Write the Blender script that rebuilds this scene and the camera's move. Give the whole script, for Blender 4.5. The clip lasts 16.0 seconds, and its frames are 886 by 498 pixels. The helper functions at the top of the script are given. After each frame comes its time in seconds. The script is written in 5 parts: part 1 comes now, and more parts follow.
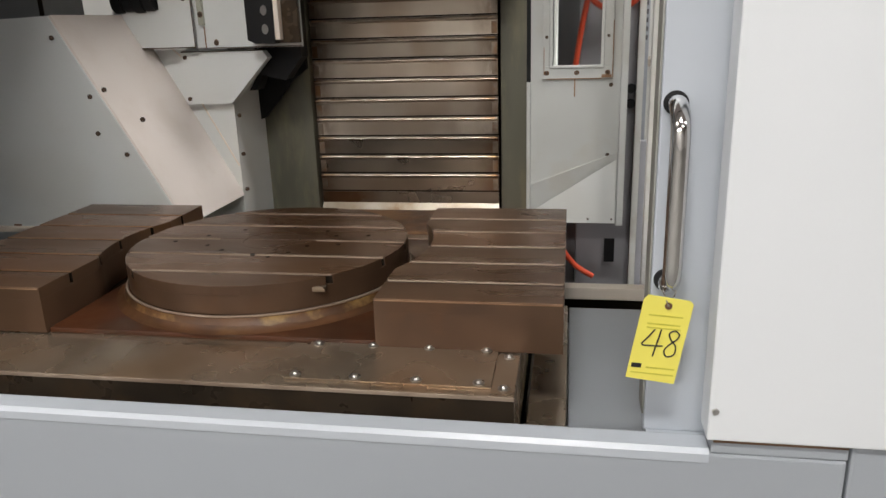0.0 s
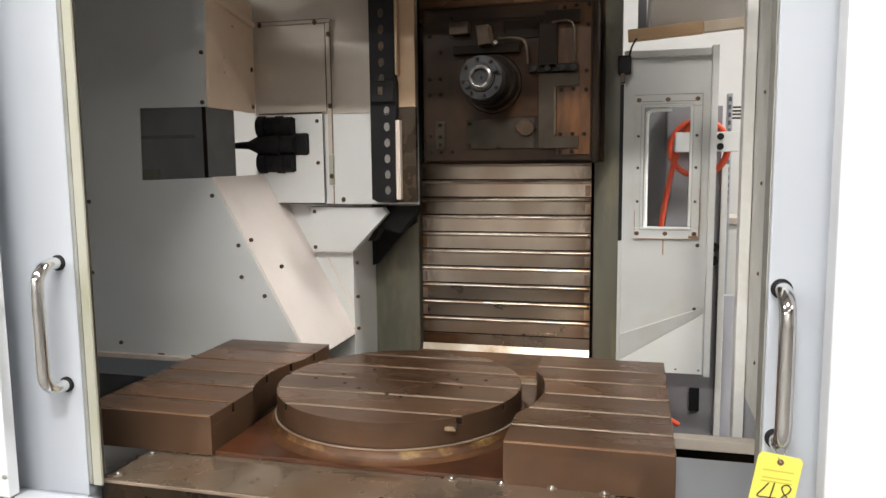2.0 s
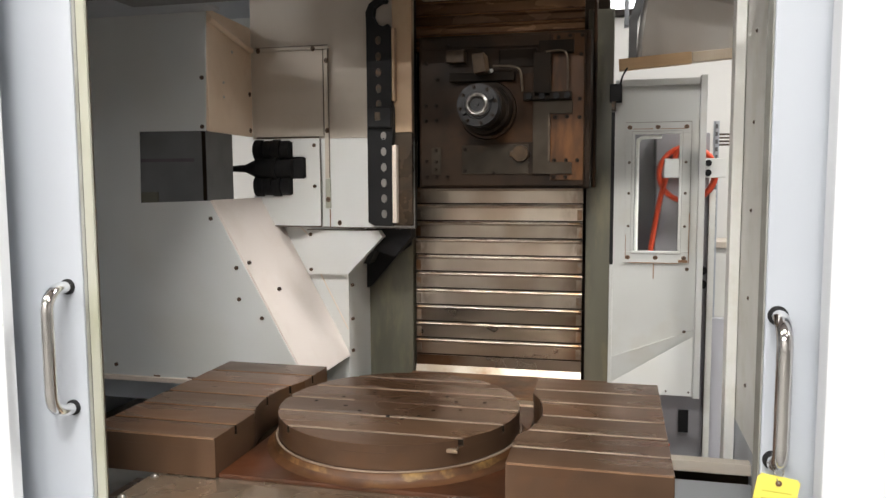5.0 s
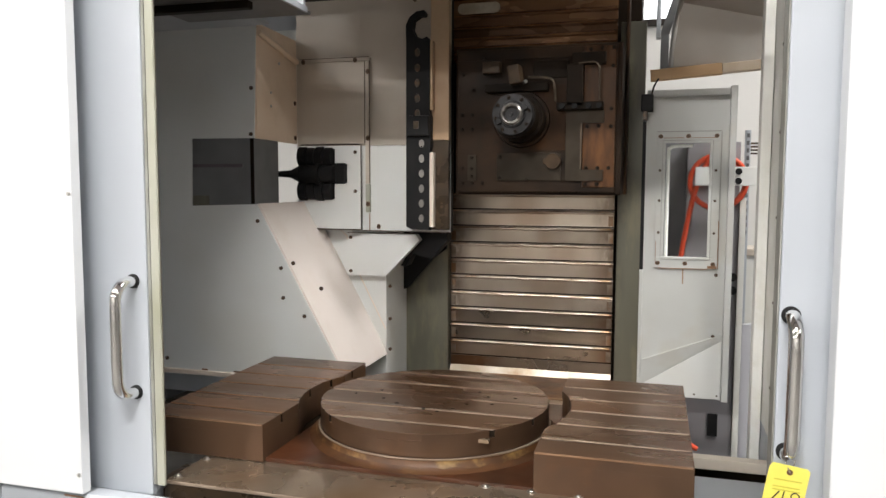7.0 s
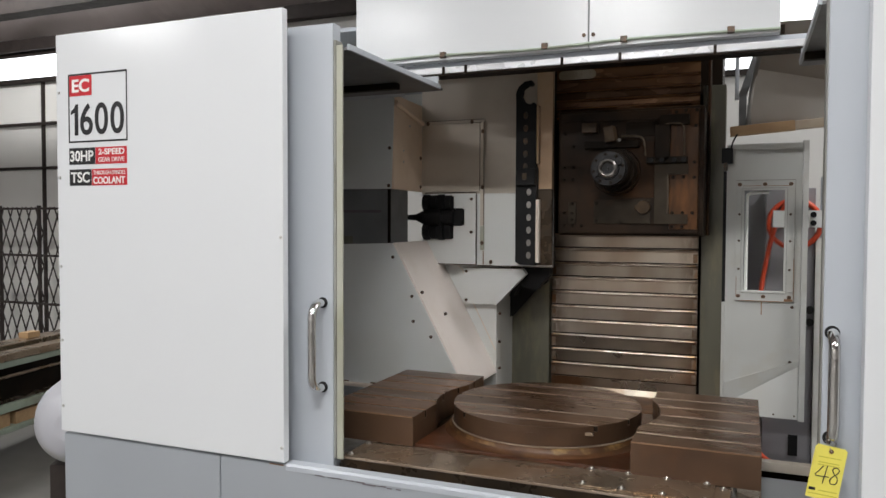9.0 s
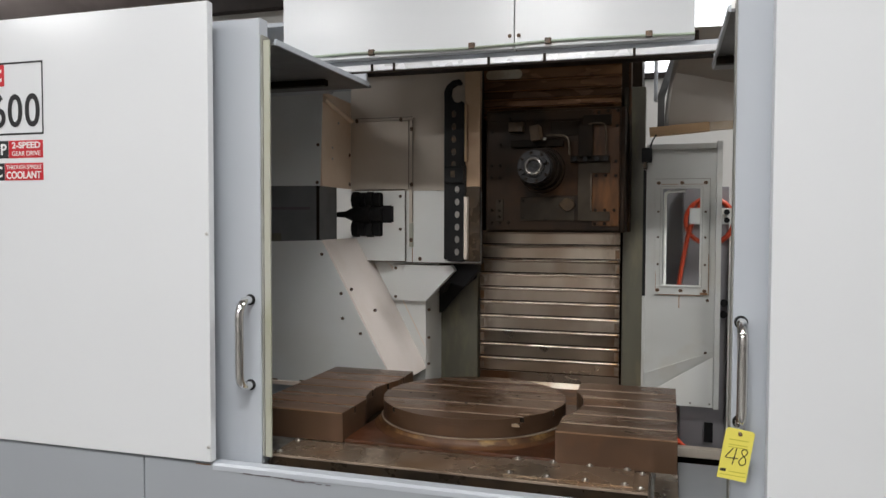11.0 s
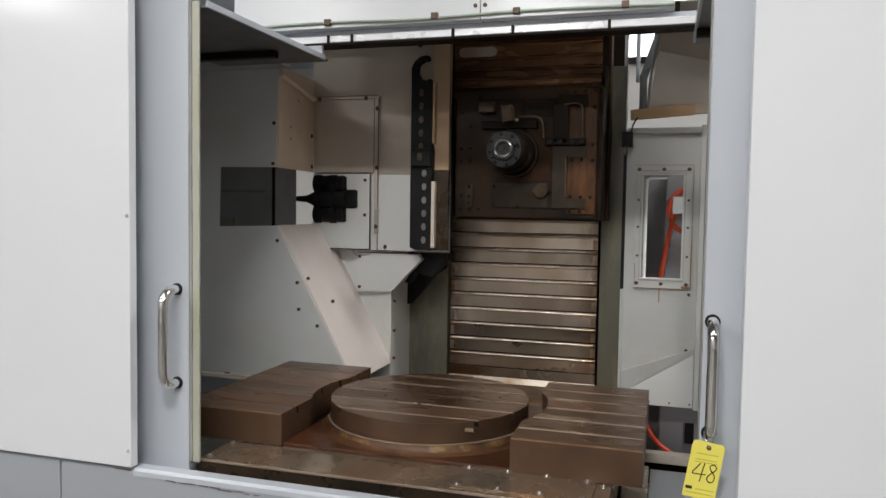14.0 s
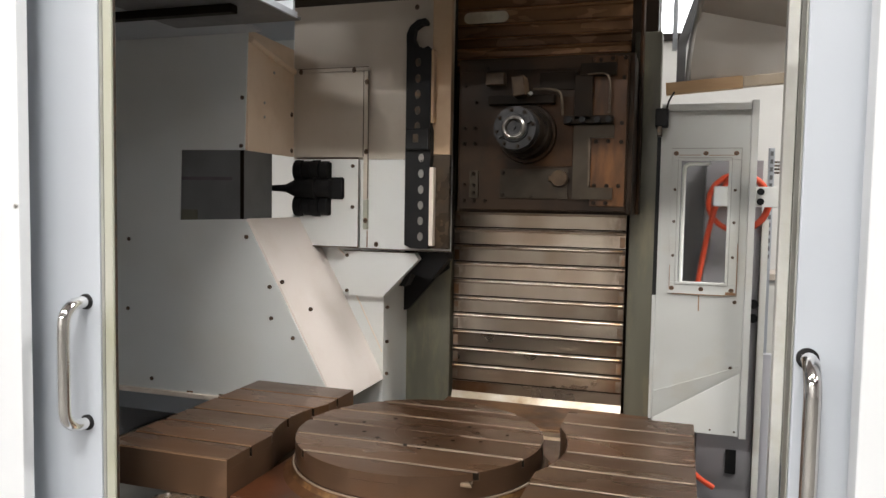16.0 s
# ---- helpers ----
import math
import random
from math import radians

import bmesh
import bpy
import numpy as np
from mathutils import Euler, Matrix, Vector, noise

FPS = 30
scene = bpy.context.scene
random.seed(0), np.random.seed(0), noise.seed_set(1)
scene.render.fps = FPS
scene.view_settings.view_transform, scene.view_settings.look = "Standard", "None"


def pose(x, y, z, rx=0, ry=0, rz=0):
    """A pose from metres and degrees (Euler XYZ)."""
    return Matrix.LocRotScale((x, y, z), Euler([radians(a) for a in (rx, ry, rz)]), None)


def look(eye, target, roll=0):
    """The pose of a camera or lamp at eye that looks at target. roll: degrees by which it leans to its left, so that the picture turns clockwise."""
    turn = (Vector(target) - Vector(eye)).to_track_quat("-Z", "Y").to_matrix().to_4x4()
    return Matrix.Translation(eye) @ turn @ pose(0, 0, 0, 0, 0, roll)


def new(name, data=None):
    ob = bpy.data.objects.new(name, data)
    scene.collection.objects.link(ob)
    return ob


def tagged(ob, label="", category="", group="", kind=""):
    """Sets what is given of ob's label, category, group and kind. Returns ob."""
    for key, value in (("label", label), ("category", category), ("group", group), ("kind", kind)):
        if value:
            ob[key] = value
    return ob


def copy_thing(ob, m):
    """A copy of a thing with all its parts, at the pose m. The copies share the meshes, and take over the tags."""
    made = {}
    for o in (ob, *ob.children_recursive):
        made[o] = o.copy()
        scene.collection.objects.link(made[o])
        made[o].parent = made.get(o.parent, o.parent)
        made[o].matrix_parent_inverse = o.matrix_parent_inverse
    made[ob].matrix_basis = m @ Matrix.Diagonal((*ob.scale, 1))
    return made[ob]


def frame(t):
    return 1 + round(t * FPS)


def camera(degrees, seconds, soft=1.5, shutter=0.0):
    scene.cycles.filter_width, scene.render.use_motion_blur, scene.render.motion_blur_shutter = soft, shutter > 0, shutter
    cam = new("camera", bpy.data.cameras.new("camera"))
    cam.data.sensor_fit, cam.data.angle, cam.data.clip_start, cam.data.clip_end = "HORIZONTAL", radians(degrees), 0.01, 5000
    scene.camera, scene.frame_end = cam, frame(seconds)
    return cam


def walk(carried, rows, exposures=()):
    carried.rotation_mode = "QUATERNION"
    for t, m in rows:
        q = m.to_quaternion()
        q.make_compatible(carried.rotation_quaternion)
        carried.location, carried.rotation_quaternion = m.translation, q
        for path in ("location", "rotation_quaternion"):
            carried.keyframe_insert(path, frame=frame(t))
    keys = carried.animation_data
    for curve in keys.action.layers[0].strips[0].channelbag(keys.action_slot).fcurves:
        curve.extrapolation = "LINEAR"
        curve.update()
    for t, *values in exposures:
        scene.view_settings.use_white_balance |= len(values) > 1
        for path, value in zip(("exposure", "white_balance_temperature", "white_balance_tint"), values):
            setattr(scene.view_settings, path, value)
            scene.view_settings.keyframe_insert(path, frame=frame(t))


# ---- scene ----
cam = camera(61.5, 16.0)
PATH = [
    (0, (0.581, -1.233, 1.637), (0.251, 0.651, 1.052), -1.8),
    (0.5, (0.569, -1.282, 1.681), (0.085, 0.614, 1.269), -1.4),
    (1, (0.548, -1.32, 1.703), (-0.056, 0.559, 1.383), -1.0),
    (1.5, (0.498, -1.417, 1.735), (-0.061, 0.486, 1.474), -0.5),
    (2, (0.472, -1.515, 1.751), (-0.025, 0.407, 1.517), -0.6),
    (2.5, (0.455, -1.547, 1.758), (-0.012, 0.384, 1.526), -0.8),
    (3, (0.438, -1.554, 1.76), (-0.016, 0.38, 1.533), -0.4),
    (3.5, (0.437, -1.556, 1.765), (-0.016, 0.381, 1.561), -0.5),
    (4, (0.436, -1.564, 1.769), (-0.016, 0.375, 1.581), -0.3),
    (6.5, (0.427, -1.587, 1.772), (-0.033, 0.351, 1.595), -0.1),
    (7, (0.462, -1.699, 1.77), (-0.082, 0.218, 1.605), 0.2),
    (7.5, (0.514, -1.881, 1.773), (-0.228, -0.031, 1.609), 0.0),
    (7.7, (0.523, -1.936, 1.784), (-0.311, -0.125, 1.631), 0.2),
    (8, (0.53, -2.034, 1.793), (-0.379, -0.255, 1.689), -0.2),
    (8.5, (0.523, -2.204, 1.804), (-0.359, -0.41, 1.748), -0.4),
    (9, (0.522, -2.316, 1.807), (-0.234, -0.466, 1.734), 0.2),
    (9.2, (0.545, -2.334, 1.817), (-0.182, -0.472, 1.742), 0.0),
    (11.5, (0.537, -2.343, 1.795), (-0.02, -0.424, 1.714), 0.4),
    (12, (0.544, -2.332, 1.794), (0.004, -0.409, 1.705), 0.4),
    (12.5, (0.546, -2.312, 1.792), (0.022, -0.384, 1.706), 0.4),
    (13, (0.559, -2.263, 1.788), (0.046, -0.331, 1.708), 0.1),
    (13.5, (0.581, -2.164, 1.786), (0.045, -0.238, 1.704), 0.4),
    (14, (0.62, -2.059, 1.784), (0.049, -0.146, 1.679), 0.9),
    (14.5, (0.624, -1.965, 1.769), (0.027, -0.06, 1.646), 0.4),
    (15, (0.562, -1.794, 1.763), (-0.051, 0.105, 1.637), 0.2),
    (15.5, (0.509, -1.63, 1.768), (-0.105, 0.27, 1.65), 0.2),
    (16, (0.52, -1.488, 1.775), (-0.091, 0.412, 1.652), 1.0),
]
walk(cam, [(t, look(e, g, r)) for t, e, g, r in PATH], exposures=[(0, -0.04, 6580, 10), (0.5, 0.12, 6590, 10), (1, 0.36, 6620, 10), (1.5, 0.46, 6620, 10), (2.5, 0.56, 6620, 10), (4, 0.55, 6620, 10), (6.5, 0.52, 6620, 10), (7, 0.47, 6600, 10), (7.5, 0.39, 6520, 10), (8, 0.01, 6500, 10), (8.5, -0.19, 6460, 10), (9.2, -0.25, 6430, 10), (11.5, -0.29, 6430, 10), (13, -0.28, 6430, 10), (14, -0.25, 6450, 10), (15, 0.02, 6540, 10), (16, 0.38, 6620, 10)])

# ---- world and light ----
world = bpy.data.worlds.new("sky")
scene.world = world
world.use_nodes = True
wn = world.node_tree
sky = wn.nodes.new("ShaderNodeTexSky")
sky.sky_type, sky.sun_disc = "NISHITA", False
sky.sun_elevation, sky.sun_rotation = radians(40), radians(200)
wn.links.new(sky.outputs[0], wn.nodes["Background"].inputs[0])
wn.nodes["Background"].inputs[1].default_value = 0.1


def area_lamp(name, eye, target, sx, sy, power, colour=(1.0, 0.99, 0.975)):
    data = bpy.data.lights.new(name, "AREA")
    data.shape, data.size, data.size_y, data.energy, data.color = "RECTANGLE", sx, sy, power, colour
    ob = new(name, data)
    ob.matrix_world = look(eye, target)
    return ob


# Unseen lamps: three inferred from reflections and shadows, the rest added to brighten
LAMPS = [(0.3, -3.0, 215), (-4.2, -3.0, 120), (5.2, -3.0, 60), (-1.4, -8.2, 340), (2.6, -5.5, 190), (-5.4, -8.2, 200), (-9.4, -8.0, 170), (-7.5, 2.4, 210), (3.4, 3.2, 70), (3.2, 0.9, 160)]
for lx, ly, power in LAMPS:
    area_lamp("lamp", (lx, ly, 5.28), (lx, ly, 0), 1.36, 0.5, power)



# ---- materials ----
def material(name, base, rough=0.5, metal=0.0, second=None, scale=6.0, amount=0.5, bump=0.0, grain=120.0, stretch=(1, 1, 1), ends=None, third=None, third_scale=1.5, third_amount=0.4, spec=None, vary=0.0, soft=False, gloss=0.05):
    m = bpy.data.materials.new(name)
    m.use_nodes = True
    nt = m.node_tree
    b = nt.nodes["Principled BSDF"]
    b.inputs["Roughness"].default_value = rough
    b.inputs["Metallic"].default_value = metal
    if spec is not None:
        b.inputs["Specular IOR Level"].default_value = spec
    tc = nt.nodes.new("ShaderNodeTexCoord")
    mp = nt.nodes.new("ShaderNodeMapping")
    mp.inputs["Scale"].default_value = stretch
    nt.links.new(tc.outputs["Object"], mp.inputs[0])
    oi = nt.nodes.new("ShaderNodeObjectInfo")
    if vary:
        # alike pieces each get their own stains
        shift = nt.nodes.new("ShaderNodeMath")
        shift.operation = "MULTIPLY"
        shift.inputs[1].default_value = 40.0
        nt.links.new(oi.outputs["Random"], shift.inputs[0])
        nt.links.new(shift.outputs[0], mp.inputs["Location"])

    def noise_fac(sc, lo, hi, detail=2.5):
        n = nt.nodes.new("ShaderNodeTexNoise")
        n.inputs["Scale"].default_value = sc
        n.inputs["Detail"].default_value = detail
        n.inputs["Roughness"].default_value = 0.62
        nt.links.new(mp.outputs[0], n.inputs[0])
        r = nt.nodes.new("ShaderNodeMapRange")
        r.interpolation_type = "SMOOTHSTEP"
        r.inputs["From Min"].default_value, r.inputs["From Max"].default_value = lo, hi
        nt.links.new(n.outputs[0], r.inputs[0])
        return r.outputs[0]

    def mix(fac, a, c, k):
        x = nt.nodes.new("ShaderNodeMix")
        x.data_type = "RGBA"
        mul = nt.nodes.new("ShaderNodeMath")
        mul.operation = "MULTIPLY"
        mul.inputs[1].default_value = k
        nt.links.new(fac, mul.inputs[0])
        nt.links.new(mul.outputs[0], x.inputs[0])
        if isinstance(a, tuple):
            x.inputs[6].default_value = (*a, 1)
        else:
            nt.links.new(a, x.inputs[6])
        x.inputs[7].default_value = (*c, 1)
        return x.outputs[2]

    col = base
    if second is None:
        second = tuple(v * 0.86 for v in base)
    col = mix(noise_fac(scale, 0.35, 0.68), col, second, amount)
    if third is not None:
        col = mix(noise_fac(third_scale, 0.40 if soft else 0.48, 0.72 if soft else 0.66, 1.5 if soft else 5.0), col, third, third_amount)
    if ends is not None:
        # stains that have crept in from both ends of a long strip
        half, stain = ends
        sp = nt.nodes.new("ShaderNodeSeparateXYZ")
        nt.links.new(tc.outputs["Object"], sp.inputs[0])
        ab = nt.nodes.new("ShaderNodeMath")
        ab.operation = "ABSOLUTE"
        nt.links.new(sp.outputs[0], ab.inputs[0])
        er = nt.nodes.new("ShaderNodeMapRange")
        er.inputs["From Min"].default_value, er.inputs["From Max"].default_value = half * 0.72, half
        nt.links.new(ab.outputs[0], er.inputs[0])
        em = nt.nodes.new("ShaderNodeMath")
        em.operation = "MULTIPLY"
        nt.links.new(er.outputs[0], em.inputs[0])
        nt.links.new(noise_fac(9.0, 0.3, 0.6, 4.0), em.inputs[1])
        col = mix(em.outputs[0], col, stain, 0.9)
    if vary:
        hs = nt.nodes.new("ShaderNodeHueSaturation")
        mr = nt.nodes.new("ShaderNodeMapRange")
        mr.inputs["To Min"].default_value, mr.inputs["To Max"].default_value = 1 - vary, 1 + vary
        nt.links.new(oi.outputs["Random"], mr.inputs[0])
        nt.links.new(mr.outputs[0], hs.inputs["Value"])
        nt.links.new(col, hs.inputs["Color"])
        col = hs.outputs[0]
    nt.links.new(col, b.inputs["Base Color"])
    rr = nt.nodes.new("ShaderNodeMapRange")
    rr.inputs["To Min"].default_value, rr.inputs["To Max"].default_value = max(0.02, rough - gloss), min(1.0, rough + gloss)
    nt.links.new(noise_fac(scale * 2.3, 0.3, 0.7), rr.inputs[0])
    nt.links.new(rr.outputs[0], b.inputs["Roughness"])
    if bump:
        n = nt.nodes.new("ShaderNodeTexNoise")
        n.inputs["Scale"].default_value = grain
        n.inputs["Detail"].default_value = 4.0
        nt.links.new(mp.outputs[0], n.inputs[0])
        bp = nt.nodes.new("ShaderNodeBump")
        bp.inputs["Strength"].default_value = bump
        bp.inputs["Distance"].default_value = 0.002
        nt.links.new(n.outputs[0], bp.inputs["Height"])
        nt.links.new(bp.outputs[0], b.inputs["Normal"])
    return m


def glow(name, colour, strength):
    m = bpy.data.materials.new(name)
    m.use_nodes = True
    b = m.node_tree.nodes["Principled BSDF"]
    b.inputs["Base Color"].default_value = (*colour, 1)
    b.inputs["Emission Color"].default_value = (*colour, 1)
    b.inputs["Emission Strength"].default_value = strength
    return m


WHITE = material("white_enamel", (0.718, 0.735, 0.752), 0.17, amount=0.35, second=(0.698, 0.714, 0.728), scale=0.8, bump=0.02, grain=300)
GREY = material("grey_enamel", (0.47, 0.50, 0.54), 0.34, amount=0.4, second=(0.435, 0.465, 0.505), scale=1.5, bump=0.05, grain=300)
INNER = material("inner_white_enamel", (0.75, 0.765, 0.755), 0.42, second=(0.68, 0.69, 0.67), scale=1.6, amount=0.6, third=(0.60, 0.54, 0.43), third_scale=2.4, third_amount=0.24, bump=0.06, grain=200, soft=True)
CREAM = material("cream_enamel", (0.80, 0.70, 0.61), 0.42, second=(0.74, 0.63, 0.53), scale=2.0, amount=0.5, third=(0.45, 0.34, 0.22), third_scale=6.0, third_amount=0.12, bump=0.05)
RIM = material("grimy_grey_rim", (0.30, 0.30, 0.275), 0.5, second=(0.21, 0.205, 0.17), scale=9, amount=0.8)
GRIMYWHITE = material("grimy_white_enamel", (0.84, 0.84, 0.80), 0.45, second=(0.77, 0.77, 0.71), scale=3, amount=0.6, third=(0.55, 0.51, 0.37), third_scale=7, third_amount=0.2, bump=0.05)
SEAL = material("aged_edge_strip", (0.40, 0.40, 0.32), 0.5, second=(0.47, 0.475, 0.43), scale=3, amount=0.7, third=(0.33, 0.335, 0.215), third_scale=2.2, third_amount=0.7, stretch=(1, 1, 0.5))
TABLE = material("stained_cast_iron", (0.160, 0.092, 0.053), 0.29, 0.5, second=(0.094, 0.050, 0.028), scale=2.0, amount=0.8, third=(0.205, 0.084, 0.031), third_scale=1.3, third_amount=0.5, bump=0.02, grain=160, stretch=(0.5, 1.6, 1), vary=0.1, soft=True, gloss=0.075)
# Pale colour for a lamp highlight painted on a slat
GLINT = material("slat_highlight", (0.86, 0.79, 0.65), 0.36, 0.0, second=(0.70, 0.58, 0.40), scale=9, amount=0.7, third=(0.40, 0.24, 0.10), third_scale=7, third_amount=0.4)
TABLESIDE = material("darker_cast_iron_side", (0.118, 0.068, 0.040), 0.36, 0.4, second=(0.070, 0.039, 0.023), scale=3, amount=0.8, third=(0.155, 0.072, 0.028), third_scale=2.2, third_amount=0.5, bump=0.05, grain=120)
RUST = material("rusty_cast_iron", (0.20, 0.105, 0.055), 0.5, 0.35, second=(0.095, 0.055, 0.035), scale=7, amount=0.8, third=(0.36, 0.20, 0.09), third_scale=4, third_amount=0.5, bump=0.3, grain=110)
FLARE = material("rust_stained_collar", (0.095, 0.040, 0.015), 0.5, 0.0, second=(0.05, 0.022, 0.010), scale=8, amount=0.8, third=(0.28, 0.15, 0.055), third_scale=2.6, third_amount=0.5, bump=0.15, spec=0.3)
APRON = material("stained_steel_cover", (0.37, 0.295, 0.22), 0.28, 0.75, second=(0.24, 0.18, 0.125), scale=3.0, amount=0.75, third=(0.34, 0.185, 0.075), third_scale=2.2, third_amount=0.5, soft=True, gloss=0.1)
# Near-black iron; in slots, slat overlaps and returns it stands for shade
DARKIRON = material("near_black_iron", (0.012, 0.0088, 0.0062), 0.5, 0.1, second=(0.026, 0.016, 0.010), scale=6, amount=0.5, bump=0.2, spec=0.08)
SLAT = material("brushed_cover_steel", (0.60, 0.535, 0.45), 0.31, 0.84, second=(0.40, 0.33, 0.26), scale=2.2, amount=0.65, third=(0.24, 0.135, 0.065), third_scale=2.4, third_amount=0.42, stretch=(1.5, 1, 0.8), vary=0.24, soft=True, gloss=0.035, ends=(0.42, (0.10, 0.05, 0.025)))
RUSTLIP = material("rusty_rolled_edge", (0.42, 0.20, 0.075), 0.32, 0.8, second=(0.16, 0.075, 0.035), scale=5, amount=0.85, third=(0.08, 0.042, 0.024), third_scale=2.0, third_amount=0.7, stretch=(0.6, 1, 1))
SLATLOW = material("darker_cover_steel", (0.32, 0.275, 0.225), 0.30, 0.84, second=(0.18, 0.143, 0.108), scale=2.0, amount=0.75, third=(0.10, 0.058, 0.030), third_scale=1.8, third_amount=0.5, stretch=(0.8, 1, 1.0), vary=0.2, soft=True, gloss=0.035, ends=(0.42, (0.12, 0.055, 0.022)))
CAPSTEEL = material("stained_slat_end", (0.34, 0.29, 0.235), 0.34, 0.8, second=(0.16, 0.10, 0.06), scale=9, amount=0.8, third=(0.28, 0.12, 0.035), third_scale=12, third_amount=0.5, vary=0.2)
SLATTOP = material("rusted_cover_steel", (0.30, 0.155, 0.072), 0.26, 0.4, second=(0.14, 0.066, 0.033), scale=3, amount=0.8, third=(0.40, 0.18, 0.065), third_scale=1.6, third_amount=0.5, stretch=(0.5, 1, 1.4), vary=0.25)
OLIVE = material("olive_grey_paint", (0.140, 0.134, 0.100), 0.38, 0.1, second=(0.095, 0.091, 0.068), scale=3, amount=0.8, third=(0.27, 0.235, 0.135), third_scale=4, third_amount=0.35, bump=0.1, stretch=(2.5, 2.5, 0.6))
HEAD = material("oil_stained_head_iron", (0.033, 0.0195, 0.0115), 0.46, 0.0, second=(0.013, 0.0085, 0.006), scale=4, amount=0.85, third=(0.075, 0.034, 0.013), third_scale=3.2, third_amount=0.38, bump=0.08, spec=0.12)
DULL = material("dull_grimy_steel", (0.11, 0.082, 0.056), 0.38, 0.6, second=(0.05, 0.034, 0.022), scale=14, amount=0.8)
WORN = material("worn_bright_edge", (0.40, 0.31, 0.235), 0.46, 0.4, second=(0.20, 0.135, 0.095), scale=5, amount=0.8)
# Brighter than the slats: the highlight along rolled edges is in this colour
LIP = material("bright_rolled_steel", (0.82, 0.75, 0.64), 0.36, 0.85, second=(0.46, 0.33, 0.21), scale=14, amount=0.6, third=(0.20, 0.11, 0.055), third_scale=5, third_amount=0.7, vary=0.26, ends=(0.42, (0.50, 0.26, 0.07)))
NOSE = material("grey_spindle_steel", (0.026, 0.0255, 0.0265), 0.38, 0.3, second=(0.010, 0.0095, 0.0095), scale=12, amount=0.7, spec=0.22)
NOZZLE = material("tan_stained_casting", (0.070, 0.043, 0.022), 0.45, 0.1, second=(0.026, 0.015, 0.008), scale=14, amount=0.85, spec=0.2)
HEADRUST = material("rust_tinted_head_plate", (0.072, 0.031, 0.011), 0.42, 0.0, second=(0.026, 0.013, 0.0065), scale=5, amount=0.9, third=(0.17, 0.068, 0.020), third_scale=3, third_amount=0.65, stretch=(2.2, 1, 0.6), bump=0.08, spec=0.2)
HEADBROWN = material("brown_tinted_head_plate", (0.044, 0.022, 0.0105), 0.48, 0.0, second=(0.016, 0.009, 0.0058), scale=4, amount=0.85, third=(0.105, 0.045, 0.016), third_scale=2.8, third_amount=0.5, bump=0.08, spec=0.1)
HEADGREY = material("grimy_brown_head_plate", (0.050, 0.038, 0.025), 0.46, 0.0, second=(0.018, 0.0135, 0.009), scale=6, amount=0.85, third=(0.085, 0.044, 0.020), third_scale=3, third_amount=0.45, bump=0.08, spec=0.15)
REDRUST = material("red_rusted_plate", (0.080, 0.026, 0.010), 0.36, 0.0, second=(0.038, 0.016, 0.008), scale=5, amount=0.9, third=(0.17, 0.085, 0.032), third_scale=2.5, third_amount=0.5, bump=0.1, spec=0.45)
DARKBROWN = material("dark_brown_sheet", (0.075, 0.055, 0.038), 0.3, 0.6, second=(0.035, 0.027, 0.02), scale=5, amount=0.8, third=(0.13, 0.075, 0.035), third_scale=4, third_amount=0.4)
WETPAN = material("wet_stained_steel", (0.52, 0.50, 0.46), 0.2, 0.35, second=(0.20, 0.165, 0.125), scale=4, amount=0.85, third=(0.12, 0.065, 0.035), third_scale=2.5, third_amount=0.6)
RINGSTEEL = material("worn_nose_steel", (0.30, 0.285, 0.265), 0.32, 0.65, second=(0.07, 0.06, 0.052), scale=26, amount=0.85)
HOODSTEEL = material("brown_tinged_stainless", (0.62, 0.59, 0.55), 0.40, 0.35, second=(0.52, 0.47, 0.42), scale=2.5, amount=0.7, third=(0.48, 0.35, 0.22), third_scale=1.6, third_amount=0.4)
STRIP = material("polished_bottom_strip", (0.48, 0.435, 0.365), 0.36, 0.75, second=(0.36, 0.285, 0.20), scale=7, amount=0.8, third=(0.20, 0.10, 0.035), third_scale=4.5, third_amount=0.7)
# Peach tint stands for the warm light falling on the chute
PEACH = material("warm_lit_enamel", (0.86, 0.785, 0.735), 0.42, second=(0.81, 0.72, 0.66), scale=1.6, amount=0.5, third=(0.62, 0.50, 0.38), third_scale=5, third_amount=0.12, bump=0.04)
TAN = material("oil_tanned_enamel", (0.56, 0.385, 0.235), 0.42, second=(0.38, 0.235, 0.125), scale=4, amount=0.7, third=(0.64, 0.49, 0.33), third_scale=2, third_amount=0.5)
RAILSTEEL = material("bright_guide_rail_steel", (0.72, 0.73, 0.75), 0.3, 0.25, second=(0.60, 0.60, 0.61), scale=3, amount=0.7)
RUSTEDGE = material("rust_tinged_edge", (0.36, 0.22, 0.13), 0.42, 0.5, second=(0.22, 0.115, 0.06), scale=6, amount=0.7)
CRUST = material("tan_rust_crust", (0.110, 0.048, 0.017), 0.45, 0.0, second=(0.045, 0.020, 0.009), scale=9, amount=0.85, third=(0.42, 0.26, 0.09), third_scale=7, third_amount=0.65, bump=0.25, spec=0.35)
# White door enamel with faint stains, greyed for the shade it stands in
DOORGREY = material("shaded_door_enamel", (0.55, 0.56, 0.54), 0.42, second=(0.48, 0.485, 0.465), scale=2.0, amount=0.7, third=(0.46, 0.42, 0.34), third_scale=3.0, third_amount=0.3, bump=0.06, grain=200)
UPGREY = material("lilac_grey_upright_paint", (0.30, 0.292, 0.305), 0.45, second=(0.25, 0.242, 0.255), scale=3, amount=0.6)
